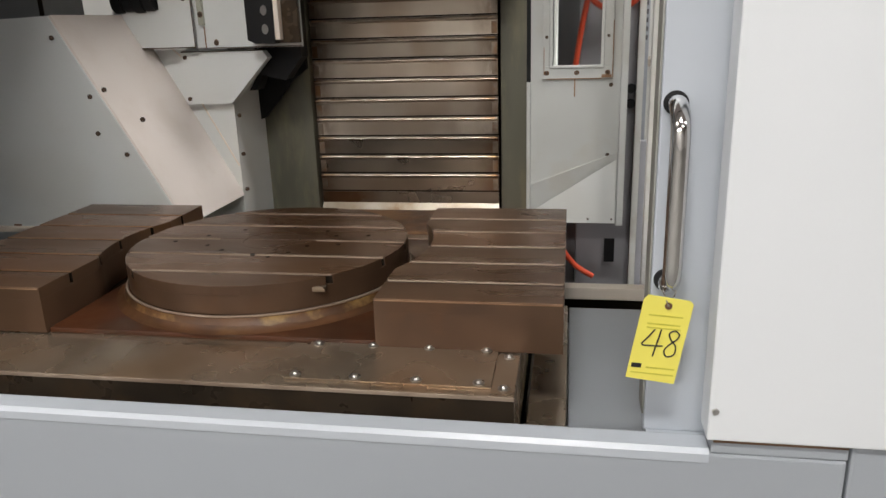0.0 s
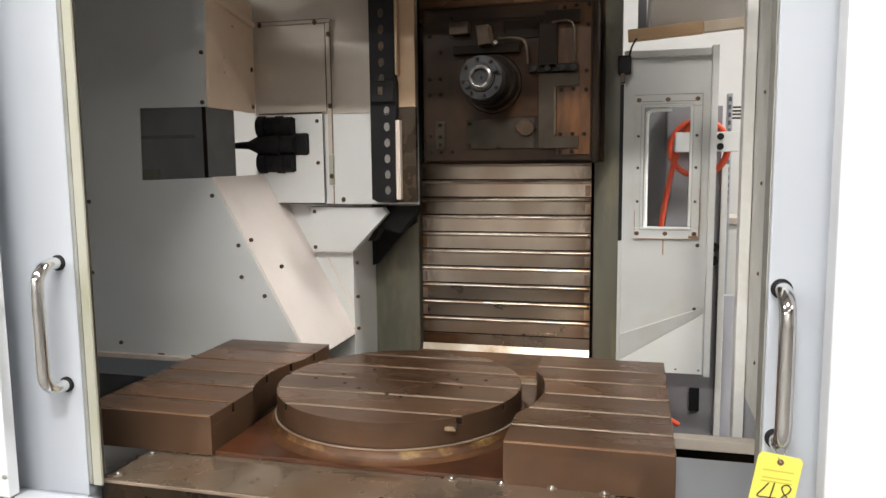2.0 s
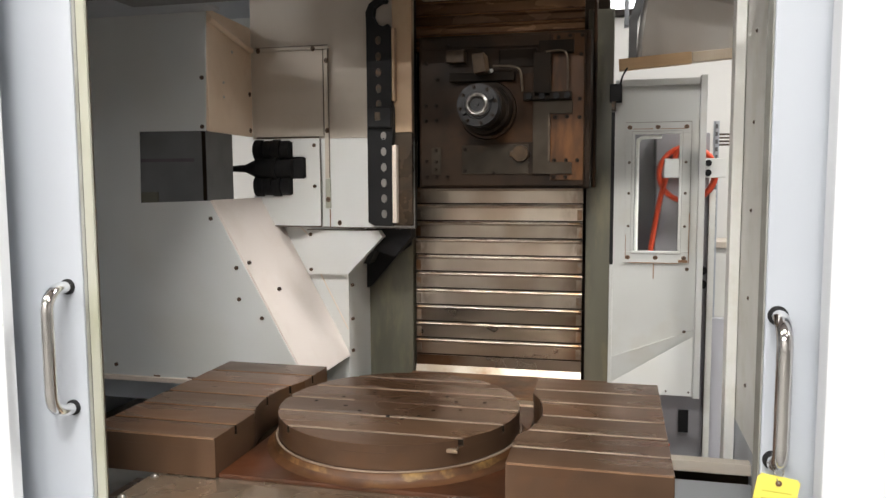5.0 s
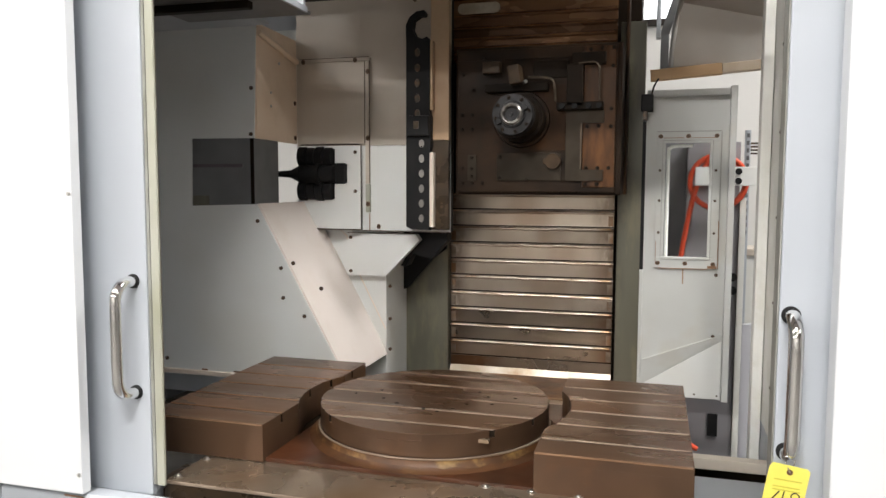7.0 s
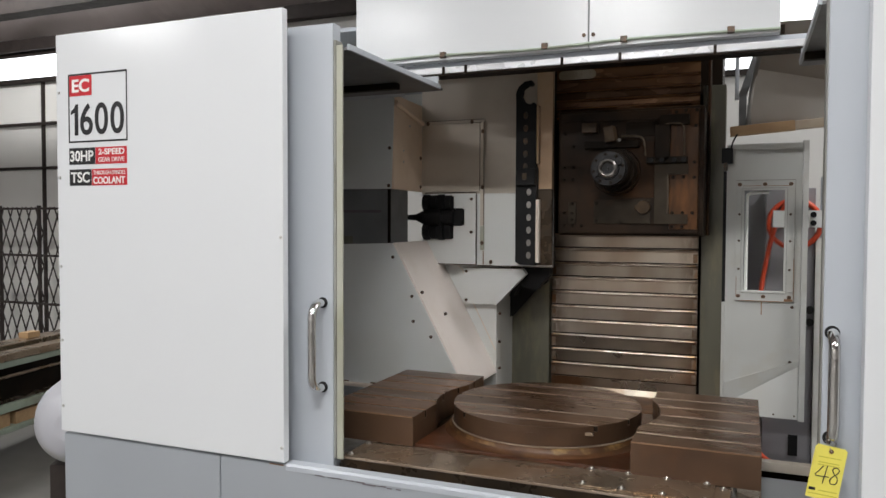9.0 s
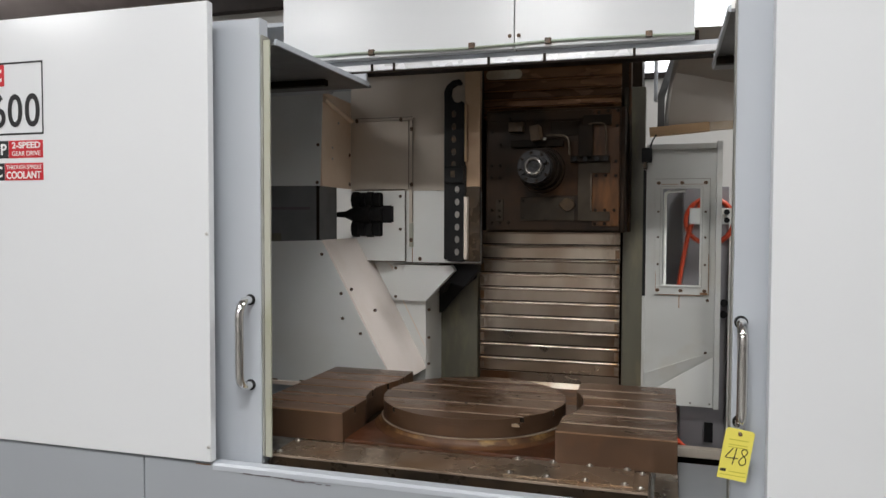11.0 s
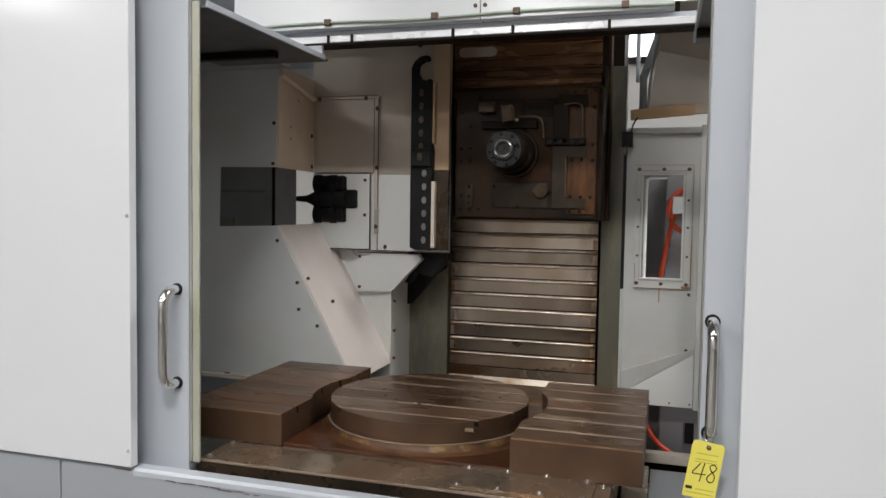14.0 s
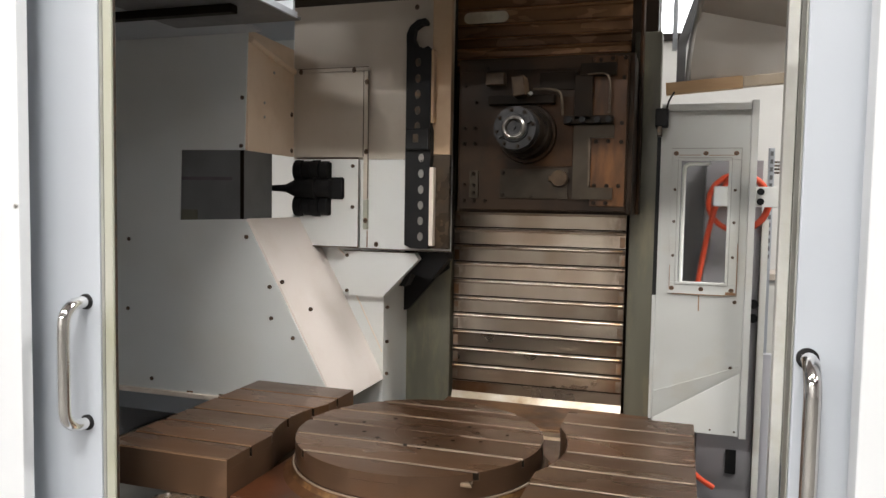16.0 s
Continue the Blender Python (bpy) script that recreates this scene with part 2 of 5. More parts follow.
DRUMGREY = material("lilac_grey_drum_paint", (0.52, 0.52, 0.56), 0.35, second=(0.45, 0.45, 0.48), scale=3, amount=0.6)
BASEGREY = material("base_grey_enamel", (0.345, 0.368, 0.395), 0.38, second=(0.32, 0.34, 0.365), scale=1.5, amount=0.5, bump=0.05, grain=300)
BEIGE = material("beige_enamel", (0.60, 0.535, 0.455), 0.42, second=(0.53, 0.46, 0.385), scale=1.6, amount=0.6, third=(0.46, 0.37, 0.27), third_scale=2.5, third_amount=0.25, bump=0.06, grain=200)
PEACHSIDE = material("peach_enamel", (0.88, 0.71, 0.55), 0.42, second=(0.82, 0.63, 0.46), scale=2.5, amount=0.5, third=(0.60, 0.42, 0.26), third_scale=5, third_amount=0.2, bump=0.05)
DIMWALL = material("dim_shop_wall", (0.42, 0.40, 0.385), 0.7, second=(0.34, 0.325, 0.31), scale=0.6)
BLACK = material("black_plastic", (0.010, 0.010, 0.011), 0.55, second=(0.020, 0.019, 0.018), bump=0.1, spec=0.22)
CHROME = material("polished_chrome", (0.84, 0.83, 0.82), 0.12, 1.0, second=(0.76, 0.75, 0.73), scale=8, amount=0.4)
STEEL = material("bare_steel", (0.5, 0.48, 0.45), 0.3, 0.95, second=(0.36, 0.33, 0.30), amount=0.5)
BOLT = material("blackened_bolt_steel", (0.07, 0.06, 0.05), 0.4, 0.7, second=(0.16, 0.09, 0.05), scale=60, amount=0.6)
RECESS = material("dark_grey_paint_and_shade", (0.165, 0.168, 0.17), 0.42, second=(0.115, 0.118, 0.12), scale=4, amount=0.7, bump=0.05)
STAINLESS = material("stainless_sheet", (0.55, 0.54, 0.52), 0.35, 0.85, second=(0.47, 0.46, 0.45), scale=2, amount=0.5)
YELLOW = material("yellow_card", (0.82, 0.73, 0.13), 0.6, second=(0.76, 0.67, 0.11), scale=20, amount=0.4)
SCRAPE = material("scraped_dark_paint", (0.13, 0.11, 0.12), 0.5, second=(0.08, 0.07, 0.075))
FADED = material("faded_print", (0.60, 0.54, 0.06), 0.6)
INK = material("black_ink", (0.012, 0.012, 0.014), 0.5, second=(0.02, 0.02, 0.022))
RED = material("red_print", (0.55, 0.02, 0.03), 0.4, second=(0.48, 0.018, 0.025))
PRINT = material("white_print", (0.82, 0.82, 0.80), 0.4, second=(0.78, 0.78, 0.76))
HOSE = material("orange_red_hose", (0.72, 0.09, 0.035), 0.35, second=(0.62, 0.06, 0.025))
WOOD = material("tan_wood", (0.55, 0.36, 0.19), 0.6, second=(0.45, 0.28, 0.14), stretch=(1, 8, 8), scale=6, bump=0.1)
EDGETAN = material("tan_stained_stainless", (0.50, 0.42, 0.325), 0.45, 0.2, second=(0.40, 0.30, 0.19), scale=5, amount=0.7)
CONCRETE = material("shop_concrete", (0.15, 0.142, 0.13), 0.45, second=(0.13, 0.125, 0.115), scale=0.9, amount=0.7, third=(0.08, 0.075, 0.07), third_scale=0.4, third_amount=0.5, bump=0.15)
SHOPWALL = material("painted_shop_wall", (0.74, 0.73, 0.70), 0.6, second=(0.66, 0.65, 0.62), scale=0.8, amount=0.5, bump=0.05)
INSUL = material("white_roof_lining", (0.46, 0.40, 0.385), 0.7, second=(0.36, 0.305, 0.29), scale=0.7, amount=0.7, third=(0.56, 0.50, 0.48), third_scale=1.2, third_amount=0.5, bump=0.3, grain=5)
GIRDER = material("dark_brown_steel", (0.034, 0.027, 0.025), 0.6, 0.1, second=(0.055, 0.043, 0.038), spec=0.25)
DARKRED = material("dull_dark_red_paint", (0.085, 0.012, 0.014), 0.5, 0.0, second=(0.04, 0.010, 0.010), scale=8, amount=0.7)
TEAL = material("teal_machine_paint", (0.0, 0.30, 0.42), 0.28, second=(0.0, 0.22, 0.32), scale=5)
GREEN = material("pale_green_paint", (0.42, 0.50, 0.40), 0.45, second=(0.33, 0.38, 0.30), scale=3, third=(0.2, 0.16, 0.12), third_scale=2, third_amount=0.5)
SKYPANE = glow("daylight_pane", (0.95, 0.97, 1.0), 3.0)
LENS = glow("lamp_diffuser", (1.0, 0.98, 0.95), 4.0)
GLASS = bpy.data.materials.new("clear_polycarbonate")
GLASS.use_nodes = True
gb = GLASS.node_tree.nodes["Principled BSDF"]
gb.inputs["Base Color"].default_value = (0.93, 0.95, 0.95, 1)
gb.inputs["Roughness"].default_value = 0.16
gb.inputs["Transmission Weight"].default_value = 1.0
gb.inputs["IOR"].default_value = 1.1


# ---- mesh helpers ----
def box(bm, x0, x1, y0, y1, z0, z1, bevel=0.0, m=None):
    ret = bmesh.ops.create_cube(bm, size=1.0)
    vs = ret["verts"]
    for v in vs:
        v.co = Vector((x0 + (v.co.x + 0.5) * (x1 - x0), y0 + (v.co.y + 0.5) * (y1 - y0), z0 + (v.co.z + 0.5) * (z1 - z0)))
    if m is not None:
        bmesh.ops.transform(bm, matrix=m, verts=vs)
    if bevel:
        es = list({e for v in vs for e in v.link_edges})
        bmesh.ops.bevel(bm, geom=es, offset=bevel, segments=2, affect="EDGES", profile=0.6)
    return bm


def cyl(bm, p, q, r, r2=None, seg=20):
    p, q = Vector(p), Vector(q)
    d = q - p
    m = Matrix.Translation((p + q) / 2) @ d.to_track_quat("Z", "Y").to_matrix().to_4x4()
    bmesh.ops.create_cone(bm, cap_ends=True, segments=seg, radius1=r, radius2=r if r2 is None else r2, depth=d.length, matrix=m)
    return bm


def prism(bm, pts, axis, a, b, bevel=0.0):
    """Extrude a polygon, given in the two other axes, along an axis from a to b."""
    def at(u, v, w):
        return {"x": (w, u, v), "y": (u, w, v), "z": (u, v, w)}[axis]
    lo = [bm.verts.new(at(u, v, a)) for u, v in pts]
    hi = [bm.verts.new(at(u, v, b)) for u, v in pts]
    fs = [bm.faces.new(lo), bm.faces.new(hi[::-1])]
    n = len(pts)
    for i in range(n):
        fs.append(bm.faces.new((lo[i], hi[i], hi[(i + 1) % n], lo[(i + 1) % n])))
    bmesh.ops.recalc_face_normals(bm, faces=fs)
    if bevel:
        es = list({e for f in fs for e in f.edges})
        bmesh.ops.bevel(bm, geom=es, offset=bevel, segments=2, affect="EDGES", profile=0.6)
    return bm


def tube(bm, pts, r, seg=14):
    pts = [Vector(p) for p in pts]
    rings = []
    up = Vector((0.13, 0.21, 0.97))
    for i, p in enumerate(pts):
        d = (pts[min(i + 1, len(pts) - 1)] - pts[max(i - 1, 0)]).normalized()
        a = d.cross(up)
        if a.length < 0.05:
            a = d.cross(Vector((1, 0, 0)))
        a.normalize()
        up = a.cross(d)
        rings.append([bm.verts.new(p + r * (math.cos(t) * a + math.sin(t) * up)) for t in (2 * math.pi * k / seg for k in range(seg))])
    for i in range(len(rings) - 1):
        for k in range(seg):
            f = bm.faces.new((rings[i][k], rings[i][(k + 1) % seg], rings[i + 1][(k + 1) % seg], rings[i + 1][k]))
            f.smooth = True
    bm.faces.new(rings[0][::-1])
    bm.faces.new(rings[-1])
    return bm


def smooth_path(pts, n=6):
    out = []
    pts = [Vector(p) for p in pts]
    for i in range(len(pts) - 1):
        p0, p1, p2, p3 = pts[max(i - 1, 0)], pts[i], pts[i + 1], pts[min(i + 2, len(pts) - 1)]
        for k in range(n):
            t = k / n
            out.append(0.5 * ((2 * p1) + (p2 - p0) * t + (2 * p0 - 5 * p1 + 4 * p2 - p3) * t * t + (3 * p1 - p0 - 3 * p2 + p3) * t ** 3))
    return out + [pts[-1]]


def mesh_of(name, bm, mat):
    me = bpy.data.meshes.new(name)
    bm.normal_update()
    for f in bm.faces:
        f.smooth = True
    for e in bm.edges:
        areas = [f.calc_area() for f in e.link_faces]
        e.smooth = len(areas) == 2 and e.calc_face_angle(0) < radians(32) and max(areas) < 6 * min(areas)
    bm.to_mesh(me)
    bm.free()
    me.materials.append(mat)
    return me


def part(name, bm, mat, parent, label=""):
    ob = new(name, mesh_of(name, bm, mat))
    ob.parent = parent
    if label:
        ob["label"] = label
    return ob


def piece(name, me, parent, m):
    ob = new(name, me)
    ob.parent = parent
    ob.matrix_basis = m
    return ob


def thing(name, at, label, category, group="", kind=""):
    ob = new(name)
    ob.empty_display_size = 0.05
    if at is not None:
        ob.matrix_basis = pose(*at)
    tagged(ob, label, category, group, kind)
    return ob


def solid(name, bm, mat, label, category, kind="", group=""):
    return tagged(new(name, mesh_of(name, bm, mat)), label, category, group, kind)


def B():
    return bmesh.new()


def lettering(name, words, size, mat, parent, m, bold=0.0, squeeze=1.0):
    cu = bpy.data.curves.new(name, "FONT")
    cu.body, cu.size, cu.extrude, cu.offset = words, size, 0.0006, bold
    tmp = bpy.data.objects.new(name, cu)
    scene.collection.objects.link(tmp)
    bpy.context.view_layer.update()
    me = bpy.data.meshes.new_from_object(tmp.evaluated_get(bpy.context.evaluated_depsgraph_get()))
    bpy.data.objects.remove(tmp)
    xs = [v.co.x for v in me.vertices]
    ys = [v.co.y for v in me.vertices]
    w, h = max(xs) - min(xs), max(ys) - min(ys)
    for v in me.vertices:
        v.co = ((v.co.x - min(xs)) / w, (v.co.y - min(ys)) / h, v.co.z)
    me.materials.clear()
    me.materials.append(mat)
    ob = new(name, me)
    ob.parent = parent
    ob.matrix_basis = m
    return ob


# ---- the hall ----
HX0, HX1, HY0, HY1, HZ = -16.0, 9.0, -10.0, 5.0, 5.6
solid("floor", box(B(), HX0, HX1, HY0, HY1, -0.12, 0.0), CONCRETE, "stained grey concrete shop floor", "floor", "structure")
solid("wall_north", box(B(), HX0, HX1, HY1, HY1 + 0.2, 0, HZ), SHOPWALL, "white painted metal shop wall behind the machine", "wall", "structure")
solid("wall_south", box(B(), HX0, HX1, HY0 - 0.2, HY0, 0, HZ), DIMWALL, "grey-brown plain shop wall", "wall", "structure")
solid("wall_west", box(B(), HX0 - 0.2, HX0, HY0, HY1, 0, HZ), DIMWALL, "grey-brown plain shop wall", "wall", "structure")
solid("wall_east", box(B(), HX1, HX1 + 0.2, HY0, HY1, 0, HZ), DIMWALL, "grey-brown plain shop wall", "wall", "structure")
solid("ceiling", box(B(), HX0, HX1, HY0, HY1, HZ, HZ + 0.15), INSUL, "white lined shop roof", "ceiling", "structure")

bm = B()
prism(bm, [(4.995, 4.27), (4.995, 4.29), (2.75, 5.595), (2.72, 5.58)], "x", HX0 + 0.01, -1.0)
solid("ceiling_slope", bm, INSUL, "pinkish white sagging roof lining over the wall", "ceiling", "structure")
brace = thing("roof_brace", None, "thin dark steel brace rod under the roof lining", "brace", "", "structure")
part("rod", cyl(B(), (-5.6, 3.4, 4.28), (-4.1, 2.9, 5.40), 0.022, seg=10), GIRDER, brace)
part("rod", cyl(B(), (-8.8, 4.7, 4.36), (-6.4, 3.5, 4.98), 0.016, seg=10), GIRDER, brace)

# ceiling lamps
# One fixture per lamp above, for the added fill lamps too
lamp0 = thing("ceiling_lamp", None, "unseen long white ceiling fixture, some inferred and some added as fill", "lamp", "ceiling lamps")
part("housing", box(B(), -0.72, 0.72, -0.3, 0.3, 5.36, 5.46, 0.01), WHITE, lamp0)
part("diffuser", box(B(), -0.68, 0.68, -0.25, 0.25, 5.34, 5.36), LENS, lamp0)
part("stem", cyl(B(), (0.5, 0, 5.46), (0.5, 0, HZ), 0.012), GIRDER, lamp0)
part("stem", cyl(B(), (-0.5, 0, 5.46), (-0.5, 0, HZ), 0.012), GIRDER, lamp0)
for i, (lx, ly, power) in enumerate(LAMPS):
    if i == 0:
        lamp0.matrix_basis = pose(lx, ly, 0)
    else:
        copy_thing(lamp0, pose(lx, ly, 0))

# ---- shared small meshes ----
bb = B()
cyl(bb, (0, 0.001, 0), (0, -0.005, 0), 0.0085, seg=14)
cyl(bb, (0, -0.005, 0), (0, -0.009, 0), 0.0055, 0.004, seg=8)
BOLT_FRONT = mesh_of("bolt", bb, BOLT)
BOLT_DARK = BOLT_FRONT.copy()
BOLT_DARK.materials.clear()
BOLT_DARK.materials.append(DARKIRON)
bb = B()
cyl(bb, (0, 0, -0.001), (0, 0, 0.003), 0.012, seg=16)
cyl(bb, (0, 0, 0.003), (0, 0, 0.0075), 0.0075, 0.005, seg=12)
BOLT_UP = mesh_of("bolt", bb, STEEL)
bb = B()
cyl(bb, (0, 0.0005, 0), (0, -0.0012, 0), 0.0125, 0.0115, seg=14)
RUST_RING = mesh_of("rust_ring", bb, RUST)
bb = B()
cyl(bb, (0, 0.001, 0), (0, -0.003, 0), 0.0065, 0.005, seg=12)
BOLT_PALE = mesh_of("bolt", bb, STAINLESS)


def bolts(parent, places, y=None, rusty=False):
    for p in places:
        q = p if y is None else (p[0], y, p[1])
        piece("bolt", BOLT_FRONT, parent, pose(*q))
        if rusty:
            piece("rust_ring", RUST_RING, parent, pose(*q) @ Matrix.Diagonal((0.85, 1, 1.0, 1)))


# ---- machine enclosure ----
SILL = 0.94
base = thing("machine_base", None, "grey painted sheet metal machine base with a worn front sill", "machine base")
part("front_panel", box(B(), -2.07, -1.282, -0.092, -0.03, 0.0, SILL - 0.004, 0.006), BASEGREY, base)
part("front_panel", box(B(), -1.278, 1.035, -0.092, -0.03, 0.0, SILL - 0.004, 0.006), BASEGREY, base)
part("front_panel", box(B(), 1.039, 2.30, -0.092, -0.03, 0.0, 0.962, 0.006), BASEGREY, base)
part("filler_strip", box(B(), 0.822, 1.035, -0.092, -0.03, SILL - 0.003, 0.962, 0.002), BASEGREY, base)
bm = B()
prism(bm, [(-0.094, SILL - 0.022), (-0.094, SILL - 0.006), (-0.087, SILL + 0.002), (-0.046, SILL + 0.002), (-0.041, SILL - 0.003), (-0.041, SILL - 0.30), (-0.088, SILL - 0.30), (-0.088, SILL - 0.022)], "x", -0.99, 0.82)
part("sill", bm, GREY, base, "worn grey sill edge with scraped paint")
for xa, xb in ((-1.12, -0.853), (0.726, 1.12)):
    part("door_track", box(B(), xa, xb, -0.0285, 0.05, SILL - 0.25, SILL - 0.0195, 0.002), GREY, base)
part("rust_stain", box(B(), 0.825, 1.034, -0.0935, -0.0915, 0.9575, 0.9615), RUST, base, "rust bleeding from the panel joint")
part("rust_stain", box(B(), -1.06, -1.0, -0.0935, -0.0915, SILL - 0.008, SILL - 0.004), RUST, base)
part("side_panel", box(B(), -2.07, -2.02, -0.028, 2.5, 0.0, 2.44), GREY, base)
part("side_panel", box(B(), 2.25, 2.30, -0.028, 1.4, 0.0, 2.5), GREY, base)
# Unseen sheet kept to hold back light from the right
part("inner_side_sheet", box(B(), 0.949, 0.969, 0.12, 0.62, 0.642, 2.44), INNER, base)
# Unseen roof sheets added to keep light out of the side compartments
part("roof_sheet", box(B(), -2.02, -1.12, -0.038, 1.178, 2.45, 2.462), GREY, base)
part("roof_sheet", box(B(), 1.12, 2.25, -0.038, 1.35, 2.45, 2.462), GREY, base)
rng = random.Random(5)
for k in range(14):
    x0 = -0.87 + 0.024 * k + rng.uniform(-0.006, 0.006)
    zz = SILL - 0.022 - 0.0006 * k - rng.uniform(0, 0.004)
    part("paint_scrape", box(B(), x0, x0 + rng.uniform(0.012, 0.034), -0.0945, -0.0915, zz, zz + rng.uniform(0.0012, 0.0042)), SCRAPE, base)
part("drip_pan", box(B(), 0.51, 2.2, 0.03, 1.10, 0.60, 0.64), WETPAN, base)
part("drip_pan", box(B(), -2.01, 0.505, 0.03, 2.35, 0.60, 0.64), WETPAN, base, "wet stained steel drip pan")

for nm, xa, xb in (("l", -2.072, -0.99), ("r", 0.812, 2.302)):
    cp = thing("cover_panel", None, "glossy white enamelled front cover panel of the machine", "machine panel", "front cover panels")
    part("panel", box(B(), xa, xb, -0.104, -0.072 if nm == "l" else -0.04, 0.947 if nm == "l" else 0.967, 2.552, 0.003), WHITE, cp)
    x_edge = -2.058 if nm == "l" else 2.288
    for z in (1.05, 1.32, 1.62, 1.98, 2.32):
        piece("bolt", BOLT_PALE, cp, pose(x_edge, -0.104, z))
    if nm == "l":
        for z in (1.0, 1.75):
            piece("bolt", BOLT_PALE, cp, pose(-1.0, -0.104, z))
    else:
        piece("bolt", BOLT_PALE, cp, pose(0.822, -0.104, 1.02))


# ---- sliding doors ----
def sliding_door(label, x0, x1, hx, inner, top):
    d = thing("sliding_door", None, label, "machine door", "sliding doors")
    part("door_frame", box(B(), x0, x1, 0.0, 0.055, SILL - 0.019, 2.51, 0.003), GREY, d)
    if inner > 0:
        part("edge_rim", box(B(), x1 + 0.0005, x1 + 0.010, 0.003, 0.05, 0.95, 2.45, 0.002), RIM, d, "grimy olive edge rim")
        part("edge_gap", box(B(), x1 + 0.0105, x1 + 0.013, 0.006, 0.045, 0.95, 2.43), BOLT, d)
        part("edge_strip", box(B(), x1 + 0.0132, x1 + 0.038, 0.001, 0.009, 0.95, 2.43, 0.002), SEAL, d, "greenish yellowed edge strip")
    else:
        part("edge_rim", box(B(), x0 - 0.004, x0 - 0.0005, 0.003, 0.06, 0.95, 2.45, 0.001), RIM, d, "grimy olive edge rim")
    a, b = (x0 - 0.25, x1 + 0.03) if inner > 0 else (x0 - 0.02, x1 + 0.35)
    # Grey roof given a dark colour for the shade underneath
    part("roof_panel", box(B(), a, b, 0.06, 0.955, 2.425, 2.435), RECESS, d, "underside of the door roof, shade in its dark colour")
    e = b if inner > 0 else a
    part("roof_flange", box(B(), e - 0.005, e + 0.005, 0.056, 0.92, 2.424, 2.446, 0.002), GREY, d)
    # Added upright strip closing the slit that let a light streak through
    part("rear_flange", box(B(), a, b, 0.895, 0.91, 2.436, 2.482), GREY, d)
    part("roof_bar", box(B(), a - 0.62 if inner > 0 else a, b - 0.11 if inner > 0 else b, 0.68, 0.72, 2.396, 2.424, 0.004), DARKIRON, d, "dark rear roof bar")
    zt, zb, yo = top, 1.208, -0.074
    h = part("handle", tube(B(), smooth_path([(hx, 0.0, zt), (hx, -0.042, zt - 0.003), (hx, -0.07, zt - 0.03), (hx, yo, zt - 0.08), (hx, yo, 1.36), (hx, yo, zb + 0.08), (hx, -0.07, zb + 0.03), (hx, -0.042, zb + 0.003), (hx, 0.0, zb)]), 0.015), CHROME, d, "polished chrome bow handle")
    for z in (zt, zb):
        part("rosette", cyl(B(), (hx, 0.001, z), (hx, -0.005, z), 0.0195, seg=24), BLACK, h, "black handle rosette")
    return d


sliding_door("grey open sliding door with a chrome bow handle", -1.10, -0.849, -0.892, 1, 1.514)
sliding_door("grey open sliding door with a chrome handle and yellow lot tag", 0.722, 1.10, 0.745, -1, 1.503)

# lot tag
tag = thing("lot_tag", None, "yellow card lot tag marked 48, tied to the door handle", "tag")
tm = pose(0.745, -0.080, 1.203, 2, 6, 4)
tag.matrix_basis = tm
bm = B()
prism(bm, [(-0.042, -0.005), (-0.036, 0.004), (0.031, 0.0), (0.037, -0.006), (0.030, -0.150), (-0.050, -0.146)], "y", -0.0006, 0.0006)
card = part("card", bm, YELLOW, tag)
part("eyelet", cyl(B(), (-0.002, -0.0008, -0.012), (-0.002, -0.0018, -0.012), 0.006), RUST, tag, "brown eyelet")
part("wire_tie", tube(B(), smooth_path([(-0.002, -0.002, -0.012), (-0.012, 0.006, 0.008), (-0.014, 0.03, 0.018), (0.0, 0.034, 0.022), (0.01, 0.018, 0.01), (-0.002, -0.002, -0.012)]), 0.0014, 6), STEEL, tag)
for stroke in ([(-0.016, -0.055), (-0.024, -0.068), (-0.033, -0.083), (-0.018, -0.084), (0.0, -0.083)], [(-0.006, -0.054), (-0.009, -0.075), (-0.013, -0.103)],
               [(0.024, -0.060), (0.016, -0.054), (0.008, -0.060), (0.012, -0.071), (0.021, -0.082), (0.020, -0.097), (0.009, -0.101), (0.004, -0.091), (0.011, -0.079), (0.021, -0.069), (0.024, -0.060)]):
    part("pen_stroke", tube(B(), smooth_path([(x, -0.001, z) for x, z in stroke]), 0.0013, 6), INK, tag, "black pen stroke of the number 48")
for z, x0, x1 in ((-0.03, -0.03, 0.024), (-0.045, -0.03, 0.022), (-0.052, -0.03, 0.024), (-0.122, -0.044, -0.028), (-0.124, -0.02, 0.026), (-0.135, -0.044, 0.026)):
    part("printed_line", box(B(), x0, x1, -0.0012, -0.0007, z - (0.004 if x1 < 0 else 0.0012), z + (0.004 if x1 < 0 else 0.0012)), INK if x1 < 0 else FADED, tag)

# ---- model plate on the cover panel ----
YP = -0.1045
dec = thing("model_decal", None, "printed black, white and red model decal on the white panel", "decal")
def flat(x0, x1, z0, z1, mat, lift, name, label=""):
    return part(name, box(B(), x0, x1, YP - lift, YP - lift + 0.0004, z0, z1), mat, dec, label)
for x0, x1, z0, z1 in ((-2.006, -1.698, 2.383, 2.390), (-2.006, -1.698, 2.117, 2.124), (-2.006, -2.000, 2.124, 2.383), (-1.704, -1.698, 2.124, 2.383)):
    flat(x0, x1, z0, z1, INK, 0.0006, "border")
flat(-1.999, -1.880, 2.302, 2.382, RED, 0.0006, "red_block")
flat(-2.004, -1.866, 2.030, 2.096, INK, 0.0006, "black_block")
flat(-1.864, -1.702, 2.030, 2.096, RED, 0.0006, "red_block")
flat(-2.004, -1.886, 1.946, 2.011, INK, 0.0006, "black_block")
flat(-1.884, -1.702, 1.946, 2.011, RED, 0.0006, "red_block")
